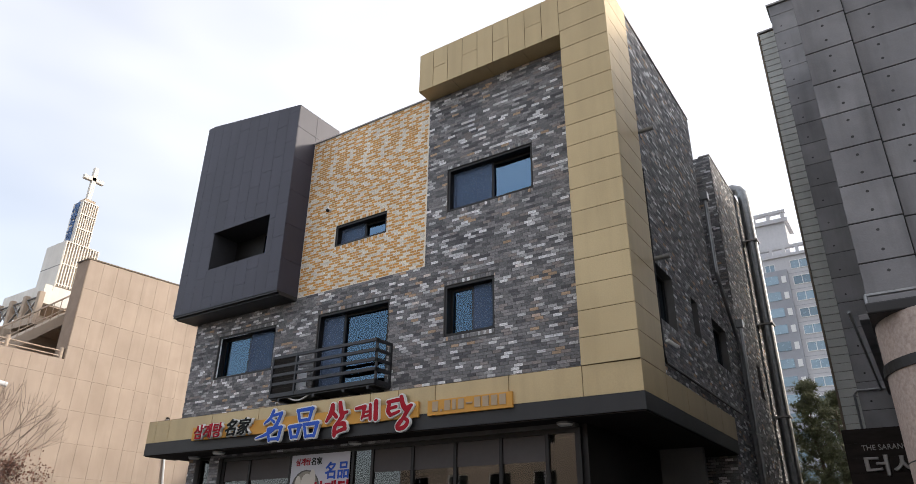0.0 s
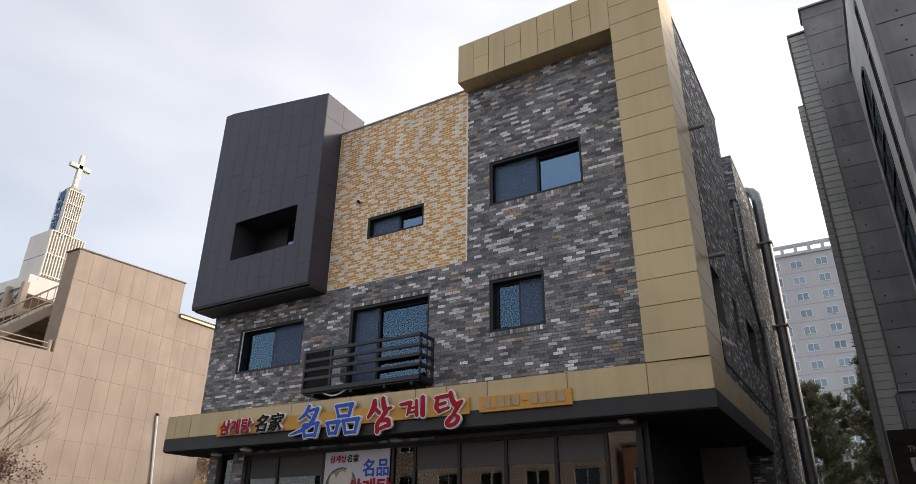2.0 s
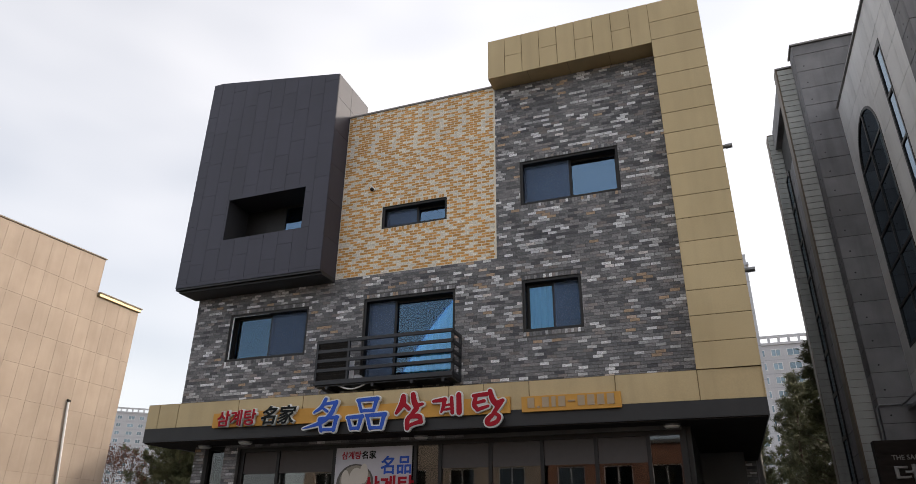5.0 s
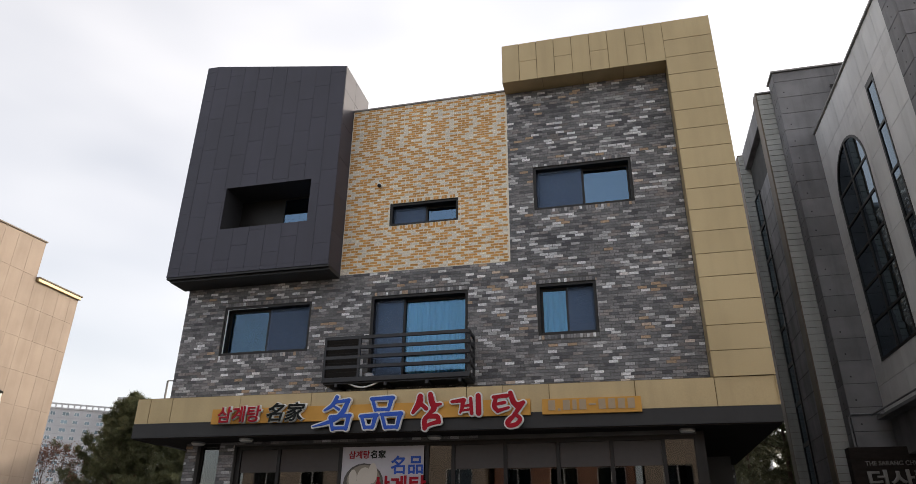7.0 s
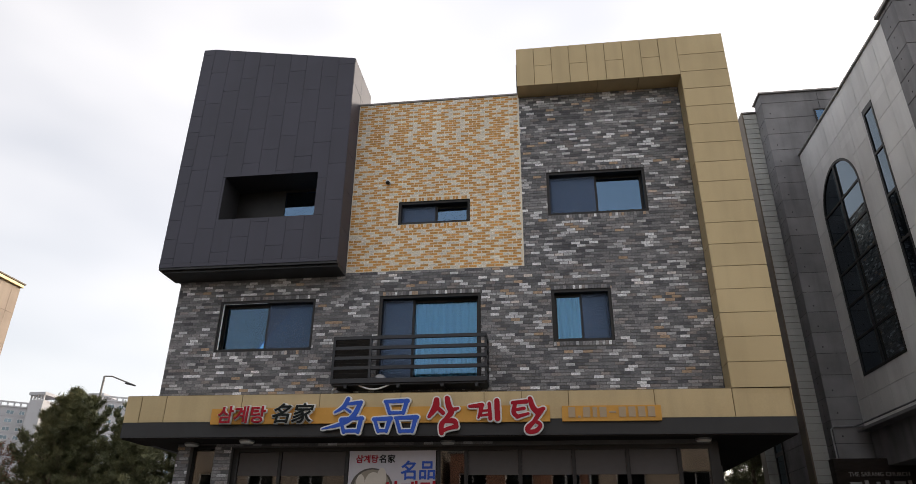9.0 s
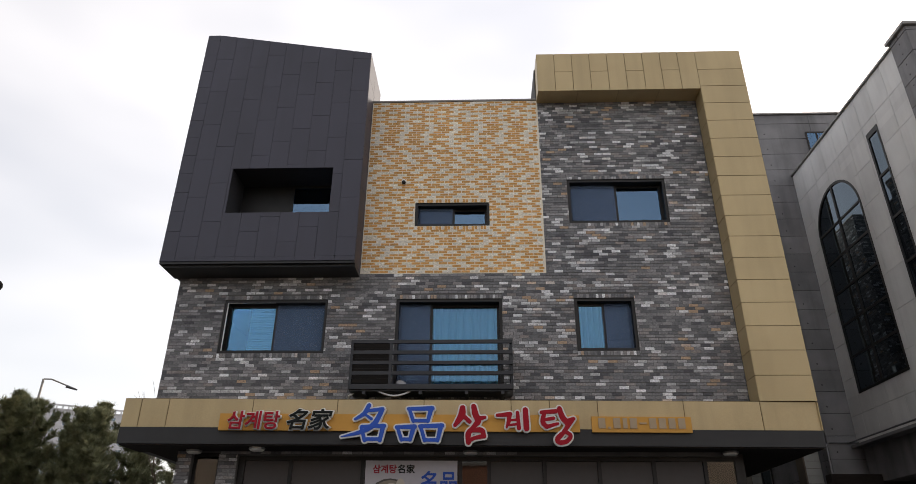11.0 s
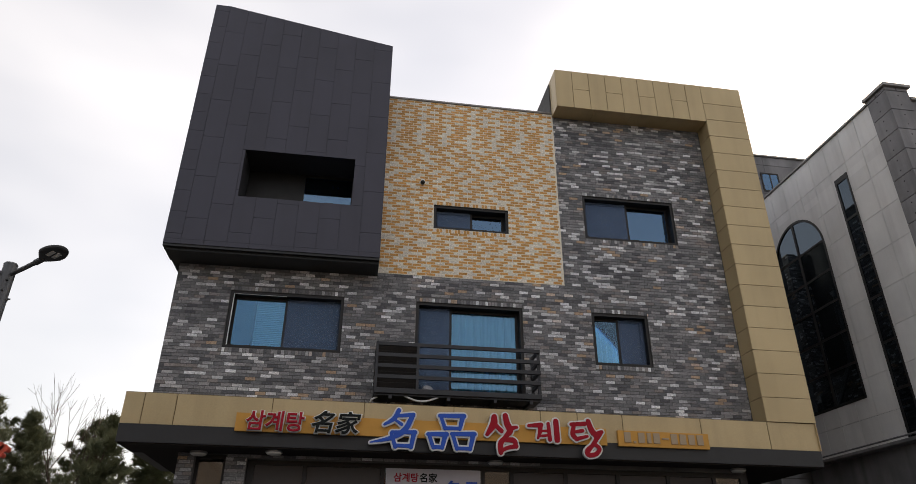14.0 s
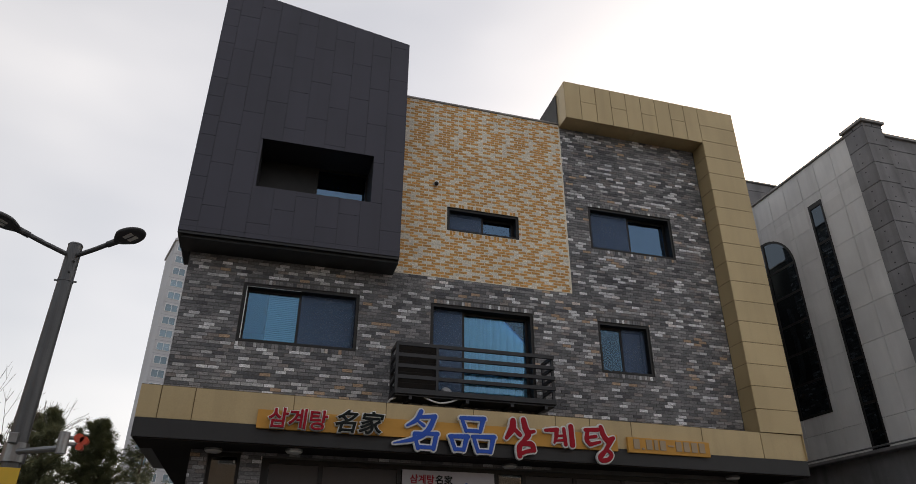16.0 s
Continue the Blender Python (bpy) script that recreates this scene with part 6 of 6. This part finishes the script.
def bare_tree(name, at, height, seed, label, leaves=0, depth=6):
    """A leafless tree that forks again and again, with a few dry leaves if leaves > 0."""
    r = random.Random(seed)
    t = base(name, at, label, "tree", "trees")
    bm = bmesh.new()
    ends = []

    def grow(p, d, ln, rad, k):
        q = p + d * ln
        rod(bm, p, q, rad, rad * 0.72, 6 if k < 3 else 3)
        if k == depth:
            ends.append(q)
            return
        for _ in range(r.choice((2, 2, 3))):
            nd = (d + Vector((r.gauss(0, 0.3), r.gauss(0, 0.3), r.gauss(0.1, 0.2)))).normalized()
            grow(q, nd, ln * r.uniform(0.66, 0.86), rad * 0.66, k + 1)
        if k > 1:
            ends.append(q)

    grow(Vector(at), Vector((0.04, 0.02, 1)).normalized(), height * 0.27, height * 0.0085, 0)
    tagged(part("branch", bm, M_TWIG, t), "", "", "", "stuff")
    if leaves:
        verts, faces = [], []
        o = Vector(at)
        for _ in range(leaves):
            c = r.choice(ends) - o + Vector((r.gauss(0, 0.16), r.gauss(0, 0.16), r.gauss(-0.05, 0.16)))
            a, b = Vector((r.gauss(0, 1), r.gauss(0, 1), r.gauss(0, 1))).normalized() * 0.05, Vector((r.gauss(0, 1), r.gauss(0, 1), r.gauss(0, 1))).normalized() * 0.035
            n0 = len(verts)
            verts += [c - a, c + b, c + a, c - b]
            faces.append((n0, n0 + 1, n0 + 2, n0 + 3))
        me = bpy.data.meshes.new("leaves")
        me.from_pydata([tuple(v) for v in verts], [], faces)
        me.materials.append(M_RUST_LEAF)
        lv = new("leaves", me)
        lv.parent = t
        tagged(lv, "", "", "", "stuff")
    return t


PINE = "green pine tree with dense dark needles"
slim = [needle_tree("pine_tree", (-3.25, 30.0, 0), 7.9, 1.7, 1, PINE, 3600), needle_tree("pine_tree", (-1.55, 29.0, 0), 8.4, 1.8, 2, PINE, 3600)]
bushy = [needle_tree("pine_tree", (-32.3, 30.0, 0), 9.2, 4.0, 21, PINE, 8000, leaf=0.26, low=0.08), needle_tree("pine_tree", (-29.2, 30.0, 0), 8.5, 3.2, 24, PINE, 6200, leaf=0.22, low=0.1)]
young = needle_tree("pine_tree", (-25.9, 30.0, 0), 7.9, 2.6, 31, PINE, 5200, leaf=0.24, low=0.12)
for t0, x, y, a in ((young, -23.45, 30.0, 130), (young, -21.3, 31.2, 250), (young, -27.2, 33.0, 70), (bushy[1], -24.7, 33.5, 200), (bushy[1], -22.2, 34.0, 300), (slim[1], -19.6, 31.0, 40), (bushy[1], -30.6, 32.6, 110), (bushy[1], -34.6, 32.0, 20),
                    (bushy[1], -30.3, 28.6, 160), (bushy[0], -36.2, 34.0, 80), (slim[0], -1.0, 33.0, 100), (slim[1], -0.9, 24.4, 200), (bushy[1], -0.2, 32.0, 140), (young, 0.3, 29.0, 60), (bushy[1], -27.7, 29.2, 220), (young, -26.9, 28.3, 10), (bushy[1], -31.2, 27.8, 300), (slim[0], -5.2, 32.0, 220), (bushy[1], -2.9, 36.5, 90), (bushy[1], -6.5, 36.0, 250)):
    copy_thing(t0, pose(x, y, 0, 0, 0, a))
bare_tree("bare_tree", (-29.4, 11.2, 0), 7.4, 5, "leafless slender tree before the tan church wall", 0)
bare_tree("rusty_shrub", (-28.6, 12.0, 0), 4.6, 6, "small tree with sparse rust-red leaves before the tan wall", 1600)
bare_tree("rusty_tree", (-35.2, 28.0, 0), 7.0, 7, "small tree with dry rust-brown leaves beside pine trees", 2600)
bare_tree("bare_tree", (-24.5, 31.0, 0), 9.4, 9, "leafless slender tree among pine trees", 0)

road_lamp = base("street_lamp", (-39.8, 42.3, 0), "pale slim street lamp with one long arm", "street lamp")
part("pole", rod(bmesh.new(), (-39.8, 42.3, 0), (-39.8, 42.3, 13.3), 0.12, 0.07, 12), M_CAP, road_lamp)
part("arm", tube(bmesh.new(), [(-39.8, 42.3, 13.3), (-39.4, 42.56, 13.35), (-38.3, 43.3, 12.95)], 0.05, 8), M_CAP, road_lamp)
part("lamp_head", rod(bmesh.new(), (-38.6, 43.1, 13.0), (-38.0, 43.5, 12.84), 0.11, 0.05, 10), M_LAMP, road_lamp)

# ---- bricks ----
def stretch_holes(hs, m=0.095):
    return [(a, b, c - m, d + m) for a, b, c, d in hs]


def soldier(hole, rows):
    u0, u1, v0, v1 = hole
    n = round((u1 - u0) / 0.067)
    for k in range(n):
        a = u0 + (u1 - u0) * k / n
        b = a + (u1 - u0) / n - 0.010
        rows.append((a, b, v1 + 0.004, v1 + 0.088, 0, k))
        rows.append((a, b, v0 - 0.092, v0 - 0.008, 0, k))


def put_bricks(name, rows, place, mats, parent, pick=None, label=""):
    me = brick_mesh(name, rows, place, rng, mats, pick)
    me.transform(Matrix.Translation(-world_of(parent)))
    ob = new(name, me)
    ob.parent = parent
    return tagged(ob, label, "", "", "stuff")


def single_bricks(rows, place, mat, parent, flat):
    """Whole bricks as pieces of their own on one shared mesh."""
    cache = {}
    for a, b, va, vb, k, i in rows:
        key = (round(b - a, 3), round(vb - va, 3))
        if key not in cache:
            L, H = key
            cache[key] = mesh_of(cube(0, L, -0.009, 0.004, 0, H), "brick", mat)
        ob = new("brick", cache[key])
        ob.parent = parent
        ob.location = Vector(place(a, va, 0)) - world_of(parent)


openings = [W1, W2, W3, W4, W5]
solid_holes = stretch_holes([W2, W3, W4, W5]) + [(YEL[0], YEL[1], YEL[2], 20.0), SHOP, DOOR, (XL - 1, -15.95, 0, 3.8), (-5.1, -3, 3.5, 3.8), (BX0, BX1, 7.6, 20), (-9.3, -3, 3.7, 4.1)]
grey_rows = list(courses(XL, CX0, 0.0, 7.50, solid_holes, rng)) + list(courses(YEL[1], CX0, 7.504, 12.12, solid_holes, rng))
near = [q for q in grey_rows if -9.0 < q[0] and q[1] < -6.2 and 4.6 < q[2] < 5.66 and 0.185 < q[1] - q[0]][:200]
nset = set(near)
rest = [q for q in grey_rows if q not in nset and not (3.76 < q[2] < 4.56)]
for hle in (W2, W3, W4, W5):
    soldier(hle, rest)
put_bricks("grey_brick", rest, front, [M_GREY], building, None, "mixed grey clinker bricks in running bond")
single_bricks(near, front, M_GREY_ONE, building, False)


drift_rng, DRIFT = random.Random(12), [0]
for k in range(89):
    DRIFT.append(DRIFT[-1] + drift_rng.choice((3, 3, 3, 1, 5)))


def cream(k, i):
    """Every third brick is cream, set apart from the cream ones of the course below."""
    return 1 if (2 * i - (k % 2) - DRIFT[k % len(DRIFT)]) % 6 == 0 or random.Random(k * 977 + i).random() < 0.06 else 0


ochre = list(courses(YEL[0] + 0.02, YEL[1] - 0.02, YEL[2] + 0.02, YEL[3], stretch_holes([W1]), rng, joint=0.017, uneven=0.0))
low_o = [q for q in ochre if q[2] < 7.9 and not cream(q[4], q[5]) and q[1] - q[0] > 0.18][:90]
oset = set(low_o)
orest = [q for q in ochre if q not in oset]
soldier(W1, orest)
put_bricks("ochre_brick", orest, front, [M_OCHRE, M_CREAM], building, cream, "ochre and cream bricks in a diagonal pattern")
single_bricks(low_o, front, M_OCHRE_ONE, building, False)
bm = pierced(YEL[0], YEL[1], YEL[2], YEL[3], [W1], lambda u, v, d: (u, YF - 0.004 + d, v), 0.003)
part("pale_mortar_bed", bm, M_MORTAR_PALE, building)
side_rows = list(courses(YF + 0.02, YB, 0.0, 13.26, stretch_holes([S1, S2, S3, S4, S5]) + [NOTCH, OPEN, (YF, 17.4, 3.7, 4.61), (YF, GY1, 4.5, 14)], rng))
for hle in (S1, S2, S3):
    soldier(hle, side_rows)
put_bricks("grey_brick", side_rows, side, [M_GREY], building, None, "mixed grey clinker bricks on the side wall")
put_bricks("grey_brick", list(courses(XR - 0.64, XR - 0.002, 8.2, 13.26, [], rng)), lambda u, v, d: (u, 19.92 - d, v), [M_GREY], building, None, "grey clinker bricks in the light shaft")
put_bricks("grey_brick", list(courses(-4.9, XR - 0.002, 0, 3.74, [], rng)), lambda u, v, d: (u, 17.4 - d, v), [M_GREY], building, None, "grey clinker bricks at the passage end")
